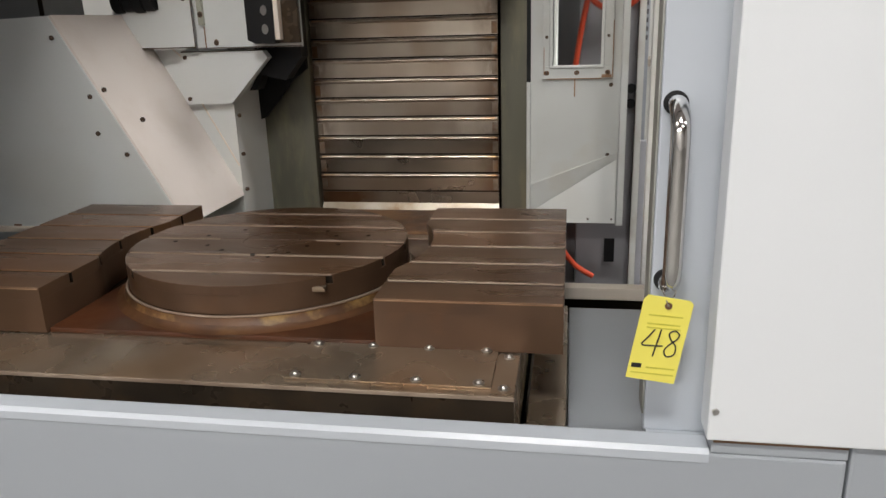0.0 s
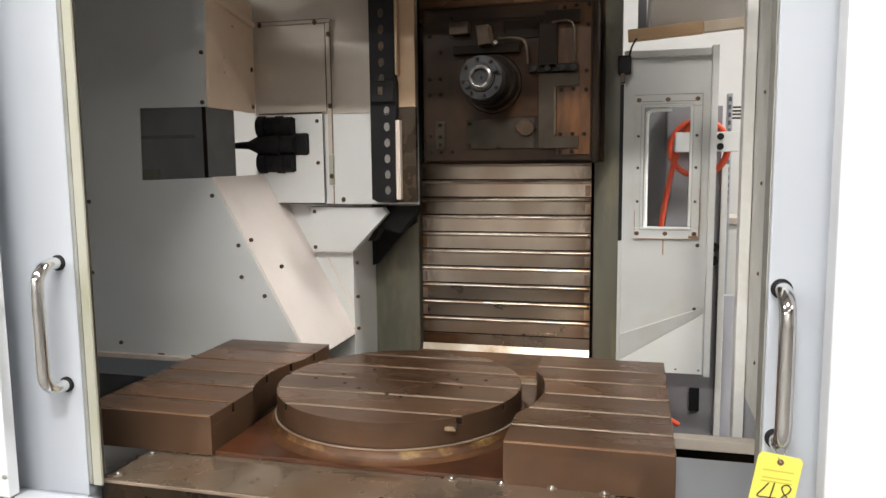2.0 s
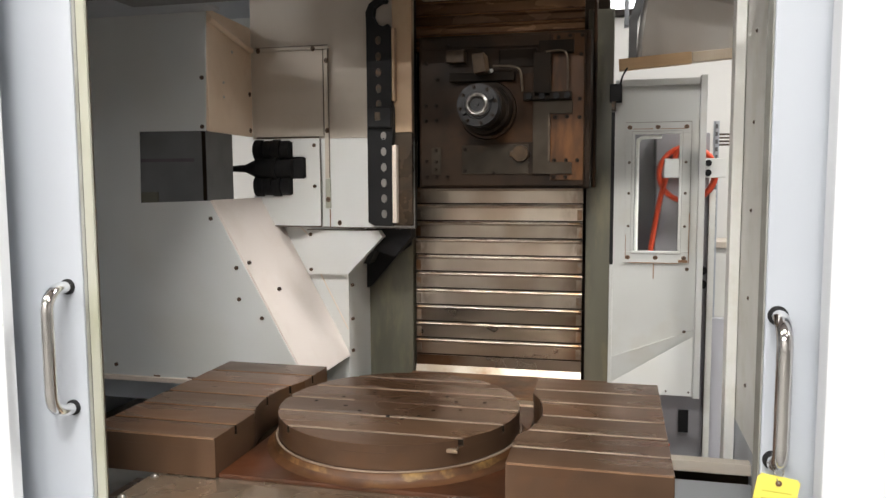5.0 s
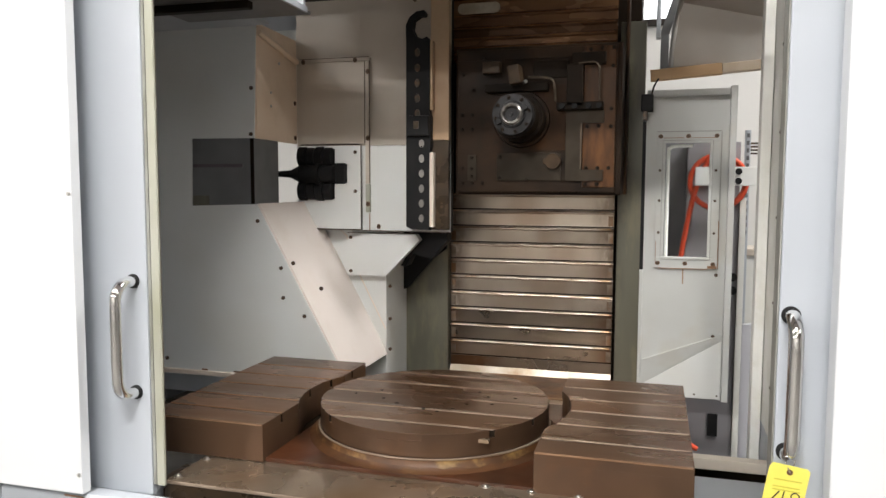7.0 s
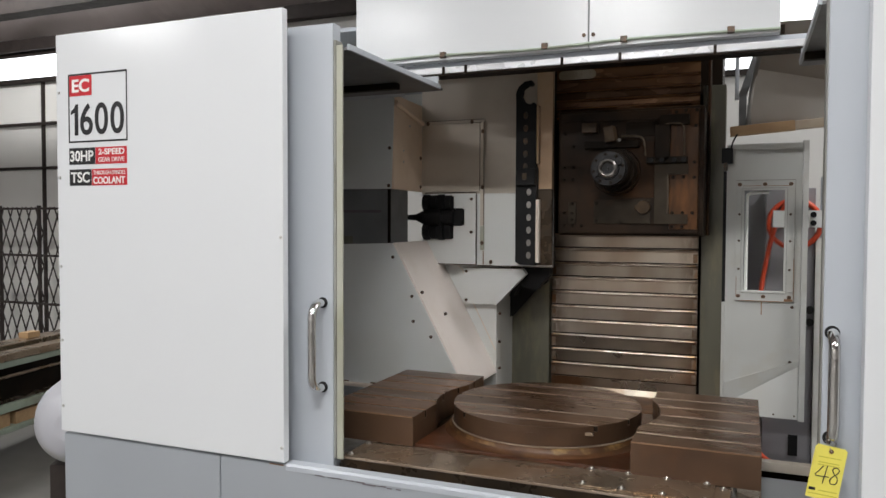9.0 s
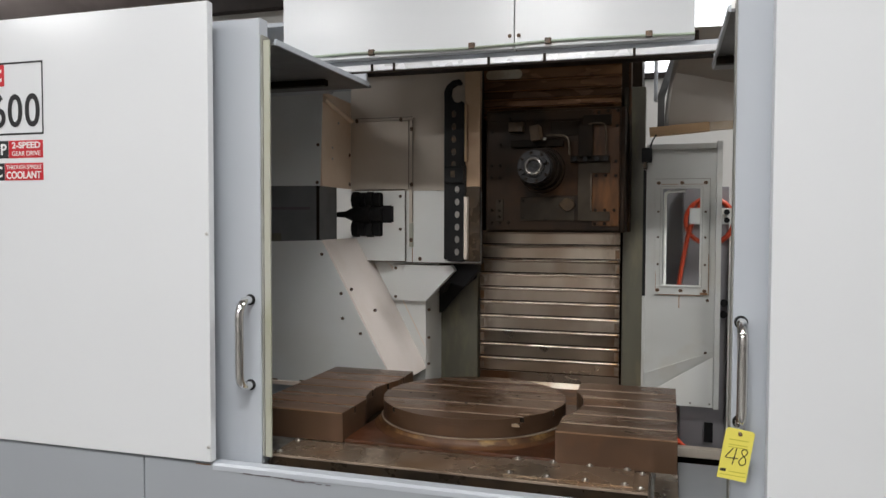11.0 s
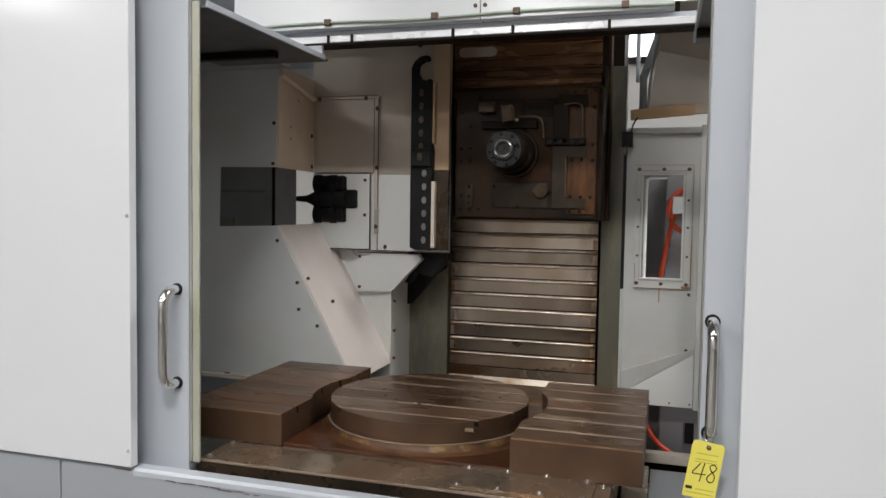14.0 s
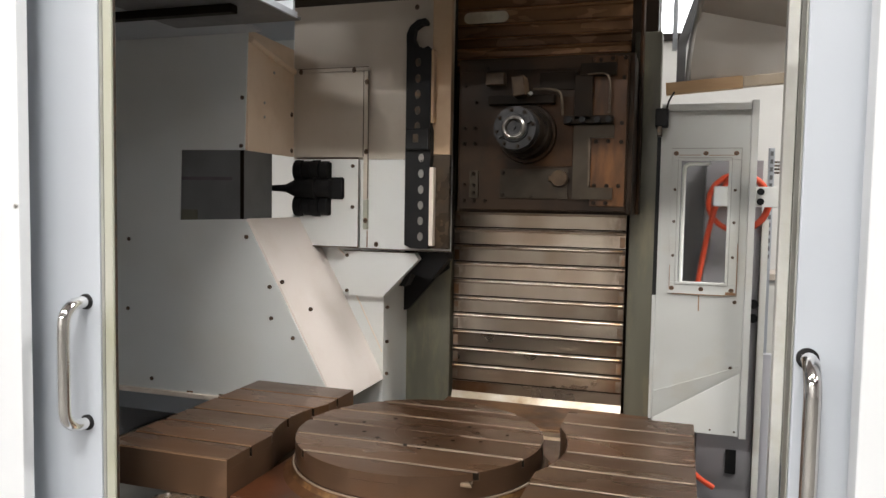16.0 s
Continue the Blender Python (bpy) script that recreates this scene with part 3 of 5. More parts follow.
UPR = Euler((radians(90), 0, 0)).to_matrix().to_4x4()
def words(name, txt, x0, x1, z0, z1, mat, bold=0.0):
    lettering(name, txt, 1.0, mat, dec, Matrix.Translation((x0, YP - 0.0014, z0)) @ UPR @ Matrix.Diagonal((x1 - x0, z1 - z0, 1, 1)), bold)
words("lettering", "EC", -1.984, -1.892, 2.316, 2.368, PRINT, 0.03)
for ch, x0, x1 in (("6", -1.942, -1.876), ("0", -1.864, -1.796), ("0", -1.783, -1.714)):
    words("lettering", ch, x0, x1, 2.146, 2.270, INK, 0.012)
bm = B()
prism(bm, [(-1.972, 2.146), (-1.953, 2.146), (-1.953, 2.270), (-1.966, 2.270), (-1.974, 2.254), (-1.992, 2.243), (-1.992, 2.228), (-1.972, 2.236)], "y", YP - 0.0014, YP - 0.0010)
part("lettering", bm, INK, dec)
words("lettering", "30HP", -1.998, -1.874, 2.042, 2.085, PRINT, 0.02)
words("lettering", "2-SPEED", -1.848, -1.714, 2.066, 2.090, PRINT, 0.02)
words("lettering", "GEAR DRIVE", -1.848, -1.714, 2.038, 2.056, PRINT)
words("lettering", "TSC", -1.996, -1.896, 1.958, 2.000, PRINT, 0.02)
words("lettering", "THROUGH-SPINDLE", -1.876, -1.710, 1.988, 2.004, PRINT)
words("lettering", "COOLANT", -1.876, -1.712, 1.952, 1.980, PRINT, 0.02)

# ---- upper enclosure beam ----
top = thing("upper_cover", (0.028, -0.03, 0.009), "white enamelled overhead cover across the machine opening", "machine cover")
part("panel", box(B(), -1.28, -0.152, 0.93, 0.99, 2.545, 3.6, 0.004), WHITE, top)
part("panel", box(B(), -0.148, 0.60, 0.93, 0.99, 2.545, 3.6, 0.004), WHITE, top)
bolts(top, [(-0.17, 2.60), (-0.13, 2.60)], 0.93)
part("rail", box(B(), -1.12, 0.80, 0.955, 1.03, 2.489, 2.518, 0.003), RAILSTEEL, top, "bare steel door guide rail")
# Added strip that stops lamp light passing between rail and cover
part("rail_web", box(B(), -1.28, 0.62, 1.045, 1.055, 2.496, 2.60), DARKIRON, top)
part("rail_back", box(B(), -1.12, 0.80, 0.985, 1.03, 2.519, 2.544), GREY, top)
part("rail_lip", box(B(), -1.12, 0.80, 0.95, 1.04, 2.477, 2.487, 0.002), DARKIRON, top)
for x in (-0.83, -0.72, -0.27, -0.02, 0.36):
    part("rail_joint", box(B(), x - 0.006, x + 0.006, 0.949, 0.9545, 2.486, 2.520), DARKIRON, top)
part("cable", tube(B(), smooth_path([(-1.2, 0.922, 2.563), (-0.85, 0.922, 2.567), (-0.4, 0.922, 2.557), (0.0, 0.922, 2.566), (0.35, 0.922, 2.562), (0.6, 0.922, 2.556)]), 0.006, 8), GREEN, top, "thin cable")
for x in (-0.82, -0.34, 0.0, 0.42):
    part("cable_clip", box(B(), x - 0.014, x + 0.014, 0.912, 0.931, 2.553, 2.58, 0.003), BOLT, top)

# ---- tool changer enclosure ----
tc = thing("tool_changer_cover", (0.039, 0, 0.030), "white enamelled tool changer cover with bolted panels inside the machine", "machine cover")
bm = B()
prism(bm, [(-2.05, 0.915), (-0.80, 0.915), (-0.87, 1.01), (-1.232, 1.665), (-1.552, 1.655), (-1.545, 1.95), (-1.238, 1.948), (-1.220, 2.48), (-2.05, 2.48)], "y", 1.18, 1.185)
part("front_sheet", bm, INNER, tc)
rng = random.Random(11)
for x0, x1 in ((-1.52, -1.49), (-1.36, -1.19), (-1.10, -1.08)):
    part("rust_stain", box(B(), x0, x1, 1.1775, 1.1795, 0.917, 0.921 + rng.uniform(0.0, 0.005)), RUST, tc)
part("bottom_flange", box(B(), -2.05, -0.80, 1.165, 1.20, 0.895, 0.916, 0.003), CREAM, tc)
bm = B()
prism(bm, [(-1.250, 1.20), (-1.234, 1.20), (-1.262, 1.63), (-1.278, 1.63)], "z", 1.948, 2.44)
part("side_sheet", bm, PEACHSIDE, tc, "peach side sheet")
part("top_flange", tube(B(), [(-1.222, 1.20, 2.40), (-1.246, 1.60, 2.335)], 0.014, 12), PEACHSIDE, tc)
bm = B()
prism(bm, [(-1.234, 1.664), (-1.222, 1.668), (-0.868, 1.02), (-0.82, 0.925), (-0.84, 0.925)], "y", 1.186, 1.69)
part("chute_sheet", bm, PEACH, tc, "sloping chute sheet, warm light in its pale peach colour")
# Beige on the upper sheet and access panel includes brown bounce and shade
part("back_sheet", box(B(), -1.262, -0.49, 1.632, 1.65, 1.937, 2.66), BEIGE, tc, "upper back sheet, brown bounced light in its beige colour")
part("back_sheet", box(B(), -0.922, -0.49, 1.632, 1.65, 1.53, 1.935), INNER, tc)
part("access_panel", box(B(), -1.236, -0.905, 1.618, 1.632, 1.945, 2.33, 0.003), BEIGE, tc, "beige access panel")
part("panel_edge", box(B(), -1.236, -0.876, 1.612, 1.632, 2.332, 2.346, 0.002), BEIGE, tc)
part("panel_edge", box(B(), -0.900, -0.882, 1.612, 1.632, 1.755, 2.330, 0.002), BEIGE, tc)
part("panel_edge", box(B(), -0.900, -0.880, 1.612, 1.632, 1.62, 1.754, 0.002), SEAL, tc)
bm = B()
prism(bm, [(-1.205, 1.54), (-0.925, 1.54), (-0.925, 1.936), (-1.258, 1.936), (-1.258, 1.922), (-1.057, 1.922), (-1.057, 1.854), (-0.993, 1.854), (-0.993, 1.755), (-1.059, 1.755), (-1.059, 1.682), (-1.258, 1.682), (-1.258, 1.62)], "y", 1.612, 1.628)
part("tool_port_plate", bm, INNER, tc)
bm = B()
prism(bm, [(-1.012, 1.517), (-0.665, 1.517), (-0.645, 1.49), (-0.816, 1.312), (-1.012, 1.312)], "y", 1.655, 1.70)
part("corner_cover", bm, INNER, tc)
part("lower_sheet", box(B(), -1.25, -0.826, 1.692, 1.71, 0.70, 1.529), INNER, tc)
part("side_return", box(B(), -0.842, -0.826, 1.711, 2.02, 0.70, 1.529), INNER, tc)
part("tan_return", box(B(), -0.575, -0.488, 1.60, 1.630, 1.955, 2.66, 0.003), TAN, tc, "oil-tanned return strip")
part("lower_return", box(B(), -0.575, -0.488, 1.60, 1.630, 1.545, 1.954, 0.003), DARKBROWN, tc, "dark brown lower return strip")
# Near-black sheet stands for the shade in the gap beside the head
part("dark_return", box(B(), -0.505, -0.49, 1.651, 1.69, 1.53, 2.66), DARKIRON, tc, "near-black return sheet standing for the dark gap")
bm = B()
prism(bm, [(-1.556, 1.190), (-1.244, 1.190), (-1.262, 1.435), (-1.556, 1.435)], "z", 1.651, 1.9535)
part("recess_box", bm, RECESS, tc, "dark grey box in the cover opening")
part("recess_seam", box(B(), -1.552, -1.30, 1.187, 1.1895, 1.824, 1.838), SCRAPE, tc)
part("recess_seam", box(B(), -1.262, -1.246, 1.1865, 1.1895, 1.66, 1.95), DARKIRON, tc)
part("recess_seam", box(B(), -1.552, -1.47, 1.187, 1.1895, 1.655, 1.70), OLIVE, tc)
part("rear_sheet", box(B(), -2.05, -0.6, 2.10, 2.12, 0.6, 1.50), INNER, tc)
part("rear_sheet", box(B(), -2.05, -0.6, 2.10, 2.12, 2.12, 2.6), INNER, tc)
part("rear_sheet", box(B(), -1.22, -0.6, 2.10, 2.12, 1.501, 2.119), INNER, tc)
part("lower_rail", box(B(), -2.05, -0.85, 1.30, 1.34, 0.775, 0.885, 0.004), GREY, tc, "grey lower rail")
bolts(tc, [(-1.217, 2.335), (-0.95, 2.335), (-0.887, 2.28), (-0.887, 1.97), (-0.888, 1.66)], 1.612, True)
bolts(tc, [(-0.951, 1.905), (-0.951, 1.72), (-1.213, 1.60)], 1.612)
bolts(tc, [(-0.842, 1.553), (-0.66, 2.60)], 1.632, True)
bolts(tc, [(-0.995, 1.497), (-0.995, 1.333)], 1.655)
bolts(tc, [(-0.806, z) for z in (1.26, 1.10, 0.95)], 1.692)
bolts(tc, [(-1.227, 1.592), (-1.118, 1.391), (-1.11, 1.262), (-1.01, 1.187), (-1.06, 1.414), (-1.816, 1.566), (-1.823, 1.261), (-1.70, 0.96), (-1.08, 0.955), (-0.93, 1.31), (-1.247, 2.44), (-1.247, 2.16), (-1.252, 1.965)], 1.18)

for x0, x1, z0, z1, y in ((-1.236, -0.880, 2.3475, 2.350, 1.617), (-0.8815, -0.879, 1.76, 2.347, 1.617), (-0.906, -0.9035, 1.95, 2.331, 1.617), (-1.236, -0.926, 1.9385, 1.9435, 1.611), (-0.9245, -0.9205, 1.535, 1.936, 1.611), (-1.205, -0.925, 1.5345, 1.5395, 1.6105), (-1.012, -0.665, 1.5175, 1.521, 1.654), (-0.922, -0.49, 1.531, 1.5345, 1.631)):
    part("seam", box(B(), x0, x1, y, y + 0.002, z0, z1), BOLT, tc)
for z in (2.14, 1.975):
    piece("bolt", BOLT_FRONT, tc, pose(-1.262, 1.600, z))
    piece("rust_ring", RUST_RING, tc, pose(-1.262, 1.600, z))
for z in (2.30, 2.16, 2.10):
    piece("bolt", BOLT_PALE, tc, pose(-1.243, 1.34 + 0.08 * (z > 2.2), z, 0, 0, 90))
part("drip_stain", box(B(), -0.889, -0.884, 1.631, 1.6318, 1.535, 1.615), RUSTEDGE, tc)
part("chute_fold", tube(B(), [(-1.205, 1.690, 1.655), (-1.03, 1.690, 1.50), (-0.99, 1.690, 1.36), (-0.83, 1.690, 1.05)], 0.003, 6), CREAM, tc, "thin fold along the chute")

# tool in the changer port
tool = thing("tool_holder", (0.039, 0, 0.030), "black oily tool holder gripped in the tool changer port", "tool holder")
bm = B()
cyl(bm, (-1.285, 1.60, 1.802), (-1.225, 1.60, 1.802), 0.018, 0.045)
cyl(bm, (-1.225, 1.60, 1.802), (-1.14, 1.60, 1.802), 0.045)
cyl(bm, (-1.14, 1.60, 1.802), (-1.12, 1.60, 1.802), 0.055)
cyl(bm, (-1.12, 1.60, 1.802), (-1.05, 1.60, 1.802), 0.042)
part("taper_body", bm, BLACK, tool)
part("cutter", cyl(B(), (-1.375, 1.60, 1.802), (-1.285, 1.60, 1.802), 0.012, 0.018), BLACK, tool)
for z in (1.884, 1.722):
    bm = B()
    for k in range(4):
        cyl(bm, (-1.238 + 0.044 * k, 1.62, z), (-1.200 + 0.044 * k, 1.62, z), 0.050 - 0.005 * (k % 2))
    part("gripper", bm, BLACK, tool)
part("grip_backing", box(B(), -1.20, -1.03, 1.652, 1.68, 1.69, 1.915, 0.004), BLACK, tool)
part("grip_block", box(B(), -1.09, -1.0, 1.60, 1.66, 1.76, 1.85, 0.006), BLACK, tool)

# perforated energy chain guide
eg = thing("cable_guide", (0.036, 0, 0.028), "black perforated cable guide beside the tool changer cover", "cable guide")
bm = B()
pts = [(-0.676, 1.562), (-0.648, 1.548), (-0.566, 1.546), (-0.566, 1.90), (-0.560, 1.93), (-0.560, 2.06), (-0.566, 2.08), (-0.564, 2.40), (-0.578, 2.416), (-0.60, 2.408), (-0.630, 2.42), (-0.646, 2.452), (-0.640, 2.49), (-0.612, 2.508), (-0.590, 2.508), (-0.584, 2.520), (-0.592, 2.534), (-0.628, 2.530), (-0.662, 2.505), (-0.678, 2.47), (-0.676, 2.40), (-0.676, 2.06)]
prism(bm, pts, "y", 1.56, 1.60)
part("guide_plate", bm, BLACK, eg)
# Steel discs stand for the light seen through the guide holes
for k in range(12):
    if k == 6:
        continue
    z = 1.60 + 0.068 * k
    hx = -0.602 if k < 6 else -0.622
    bm = B()
    bmesh.ops.create_cone(bm, cap_ends=True, segments=18, radius1=0.0145, radius2=0.0135, depth=0.004, matrix=Matrix.Translation((hx, 1.5585, z)) @ Matrix.Diagonal((0.9, 1, 1.3, 1)) @ Euler((radians(90), 0, 0)).to_matrix().to_4x4())
    part("hole_plug", bm, STEEL if k < 6 else BOLT, eg)
part("latch_block", box(B(), -0.668, -0.562, 1.535, 1.559, 1.975, 2.065, 0.006), BLACK, eg)
part("latch_slot", box(B(), -0.632, -0.608, 1.531, 1.5345, 2.005, 2.04, 0.003), DULL, eg)
part("edge_strip", box(B(), -0.5655, -0.546, 1.562, 1.598, 1.56, 1.90, 0.003), CREAM, eg, "cream edge strip")
part("edge_strip", box(B(), -0.5635, -0.551, 1.562, 1.598, 2.09, 2.40, 0.003), TAN, eg)
bm = B()
prism(bm, [(-0.62, 1.56), (-0.525, 1.55), (-0.525, 1.49), (-0.60, 1.40), (-0.70, 1.42), (-0.73, 1.36), (-0.76, 1.36), (-0.70, 1.45), (-0.66, 1.50)], "y", 1.72, 1.80)
part("bracket", bm, BLACK, eg)
# Black sheet stands for the shadow on the column behind the bracket
bm = B()
prism(bm, [(-0.592, 1.56), (-0.592, 1.43), (-0.66, 1.38), (-0.80, 1.22), (-0.86, 1.20), (-0.86, 1.56)], "y", 1.955, 1.975)
part("rubber_sheet", bm, BLACK, eg, "black sheet for the dark bracket area and column shadow")

# ---- column, head and way covers ----
col = thing("machine_column", (0.041, 0, 0.030), "olive grey painted machine column behind the spindle head", "machine column")
part("column_face", box(B(), -0.86, -0.60, 2.0, 2.10, 0.60, 2.66, 0.006), OLIVE, col)
part("column_face", box(B(), 0.248, 0.365, 1.98, 2.10, 0.60, 2.52, 0.006), OLIVE, col)
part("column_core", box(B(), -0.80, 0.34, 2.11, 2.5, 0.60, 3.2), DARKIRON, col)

def slat_mesh(name, w, h, mat):
    bm = B()
    lip = [(-0.011 - 0.007 * math.cos(t), h - 0.007 + 0.007 * math.sin(t)) for t in (radians(-70 + 160 * k / 8) for k in range(9))]
    prism(bm, [(0.004, 0.0), (-0.007, 0.0), (-0.009, h - 0.017)] + lip + [(0.004, h)], "x", -w / 2, w / 2)
    for f in bm.faces:
        if abs(f.normal.x) < 0.5:
            f.smooth = True
    for e in bm.edges:
        if len(e.link_faces) == 2 and e.calc_face_angle(0) > radians(35):
            e.smooth = False
    return mesh_of(name, bm, mat)


def lip_mesh(w, h, mat):
    """Crown of a rolled slat edge, in brighter steel that stands for its highlight."""
    bm = B()
    arc = [(-0.011 - 0.0082 * math.cos(t), h - 0.007 + 0.0082 * math.sin(t)) for t in (radians(2 + 86 * k / 6) for k in range(7))]
    prism(bm, arc + [(-0.011, h - 0.007)], "x", -w / 2 + 0.012, w / 2 - 0.012)
    for f in bm.faces:
        f.smooth = abs(f.normal.x) < 0.5
    for e in bm.edges:
        if len(e.link_faces) == 2 and e.calc_face_angle(0) > radians(35):
            e.smooth = False
    return mesh_of("rolled_edge", bm, mat)


wc = thing("way_cover", (0.041, 0, 0.030), "telescopic steel way cover with stacked brushed slats", "way cover")
SX, SW = -0.182, 0.825
PITCH = 0.0847
me = slat_mesh("slat", SW, PITCH - 0.0015, SLAT)
# Lowest three slats take a darker tone of the slat colour
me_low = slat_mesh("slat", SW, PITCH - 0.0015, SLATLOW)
lip1 = lip_mesh(SW, PITCH - 0.0015, LIP)
# Near-black strips stand for the shade where slats overlap
gap1 = mesh_of("grease_line", box(B(), -SW / 2, SW / 2, -0.0085, 0.0, 0.0015, 0.0072), DARKIRON)
end_cap = mesh_of("end_cap", box(B(), -0.012, 0.012, -0.0102, -0.006, 0.010, 0.060), CAPSTEEL)
for k in range(10):
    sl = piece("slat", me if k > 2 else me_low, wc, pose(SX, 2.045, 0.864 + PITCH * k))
    piece("rolled_edge", lip1, sl, Matrix())
    for ex in (-SW / 2 + 0.014, SW / 2 - 0.014):
        piece("end_cap", end_cap, sl, pose(ex, 0, 0))
    piece("grease_line", gap1, sl, Matrix())
# tight upper slats, folded together above the head
# Thinner shade strips for the folded slats
gap2 = mesh_of("grease_line", box(B(), -SW / 2, SW / 2, -0.0082, 0.0, 0.001, 0.0035), DARKIRON)
heights = [0.025, 0.025, 0.028, 0.047, 0.050, 0.062, 0.074, 0.078, 0.078]
z = 2.362
for k, h in enumerate(heights):
    sl = piece("slat", slat_mesh("slat", SW, h - 0.001, SLATTOP), wc, pose(SX, 2.0 + 0.003 * k, z))
    piece("rolled_edge", lip_mesh(SW, h - 0.001, RUSTLIP), sl, Matrix())
    piece("grease_line", gap2, sl, Matrix())
    z += h
# Pale rounded patch stands for the lamp highlight on this slat
y, z0, r = 2.0005, 2.631, 0.026
pts = [(ex + r * math.cos(radians(a0 + 180 * k / 8)), z0 + r * math.sin(radians(a0 + 180 * k / 8))) for ex, a0 in ((-0.53, 90), (-0.365, -90)) for k in range(9)]
part("bare_patch", prism(B(), pts, "y", y, y + 0.006), GLINT, wc, "painted highlight on an upper slat")
bm = B()
prism(bm, [(2.050, 0.812), (2.036, 0.812), (1.999, 0.745), (1.999, 0.742), (2.050, 0.742)], "x", SX - SW / 2, SX + SW / 2)
part("bottom_strip", bm, STRIP, wc, "bright sloping bottom strip")
part("bottom_plate", box(B(), SX - SW / 2, SX + SW / 2, 2.037, 2.05, 0.8125, 0.8635), SLATLOW, wc, "oil-browned bottom plate")
part("sole_plate", box(B(), SX - SW / 2, SX + SW / 2, 1.97, 2.05, 0.70, 0.7415), RUST, wc, "rust-stained sole plate")
fw = thing("way_cover", (0.041, 0, 0.030), "low telescopic steel way cover with oily slats before the column", "way cover")
bm = B()
prism(bm, [(0, -0.02), (0.105, -0.02), (0.105, 0.004), (0.0, 0.018)], "x", -0.49, 0.49)
me3 = mesh_of("slat", bm, SLAT)
for k in range(6):
    piece("slat", me3, fw, pose(-0.11, 1.02 + 0.1 * k, 0.735 + 0.008 * k))
part("rear_plate", box(B(), -0.6, 0.36, 1.63, 1.99, 0.77, 0.79, 0.003), RUST, fw, "rusty rear plate")
part("skirt", box(B(), -0.58, 0.36, 1.03, 1.95, 0.60, 0.71), DARKIRON, fw)

HZ0 = 1.726
hd = thing("spindle_head", (0.032, 0, 0.024), "oil-stained spindle head with spindle nose and bolted plates", "spindle head")
part("head_body", box(B(), -0.455, 0.284, 1.632, 1.98, HZ0 - 0.012, HZ0 + 0.645, 0.008), HEAD, hd)
part("face_plate", box(B(), -0.437, 0.262, 1.60, 1.63, HZ0, HZ0 + 0.628, 0.004), HEAD, hd)
sx, sz = -0.143, 2.045


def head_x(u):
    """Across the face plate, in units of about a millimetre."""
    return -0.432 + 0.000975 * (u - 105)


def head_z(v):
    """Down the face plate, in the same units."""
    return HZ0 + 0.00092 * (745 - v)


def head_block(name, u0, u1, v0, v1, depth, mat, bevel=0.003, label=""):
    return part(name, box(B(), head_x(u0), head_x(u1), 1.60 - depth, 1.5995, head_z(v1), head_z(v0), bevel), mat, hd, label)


part("collar_ring", cyl(B(), (sx, 1.60, sz), (sx, 1.580, sz), 0.124, 0.120, 48), HEAD, hd)
part("spindle_collar", cyl(B(), (sx, 1.58, sz), (sx, 1.50, sz), 0.108, 0.104, 48), DARKIRON, hd)
part("spindle_sleeve", cyl(B(), (sx, 1.50, sz), (sx, 1.40, sz), 0.092, 0.090, 44), DARKIRON, hd)
part("spindle_flange", cyl(B(), (sx, 1.40, sz), (sx, 1.348, sz), 0.086, 0.083, 44), NOSE, hd, "grey steel spindle flange")
part("flange_step", cyl(B(), (sx, 1.348, sz), (sx, 1.338, sz), 0.055, 0.052, 36), NOSE, hd)
bm = B()
prof = [(0.046, 1.338), (0.045, 1.328), (0.038, 1.320), (0.033, 1.322), (0.028, 1.332), (0.020, 1.372), (0.0, 1.374)]
rings = [[bm.verts.new((sx + r * math.cos(2 * math.pi * k / 40), y, sz + r * math.sin(2 * math.pi * k / 40))) for k in range(40)] for r, y in prof[:-1]]
for i in range(len(rings) - 1):
    for k in range(40):
        bm.faces.new((rings[i][k], rings[i][(k + 1) % 40], rings[i + 1][(k + 1) % 40], rings[i + 1][k]))
bm.faces.new(rings[-1])
bmesh.ops.recalc_face_normals(bm, faces=bm.faces[:])
part("spindle_nose", bm, RINGSTEEL, hd, "bright worn spindle nose with its taper bore")
part("draw_key", cyl(B(), (sx, 1.372, sz), (sx, 1.330, sz), 0.014, 0.006, seg=16), NOSE, hd)
for k in range(2):
    a = math.pi * k + 1.1
    part("drive_lug", box(B(), -0.011, 0.011, 1.330, 1.347, 0.050, 0.070, 0.002, Matrix.Translation((sx, 0, sz)) @ Euler((0, a, 0)).to_matrix().to_4x4()), NOSE, hd)
for k in range(8):
    a = 2 * math.pi * k / 8 + 0.2
    piece("bolt", BOLT_DARK, hd, pose(sx + 0.071 * math.cos(a), 1.349, sz + 0.071 * math.sin(a)))
part("frame_rail", box(B(), 0.286, 0.300, 1.86, 1.98, 1.716, 2.70, 0.003), HEADBROWN, hd, "brown oily guide rail")
part("frame_rail", box(B(), -0.66, -0.615, 1.90, 1.98, 1.62, 2.70, 0.004), HEAD, hd, "dark guide rail")
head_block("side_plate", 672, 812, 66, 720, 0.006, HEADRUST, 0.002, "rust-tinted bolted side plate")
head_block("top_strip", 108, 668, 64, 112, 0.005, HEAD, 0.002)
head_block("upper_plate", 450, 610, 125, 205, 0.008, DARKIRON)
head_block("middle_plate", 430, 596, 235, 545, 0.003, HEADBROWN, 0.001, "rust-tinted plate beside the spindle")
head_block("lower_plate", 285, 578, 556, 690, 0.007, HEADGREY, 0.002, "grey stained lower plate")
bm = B()
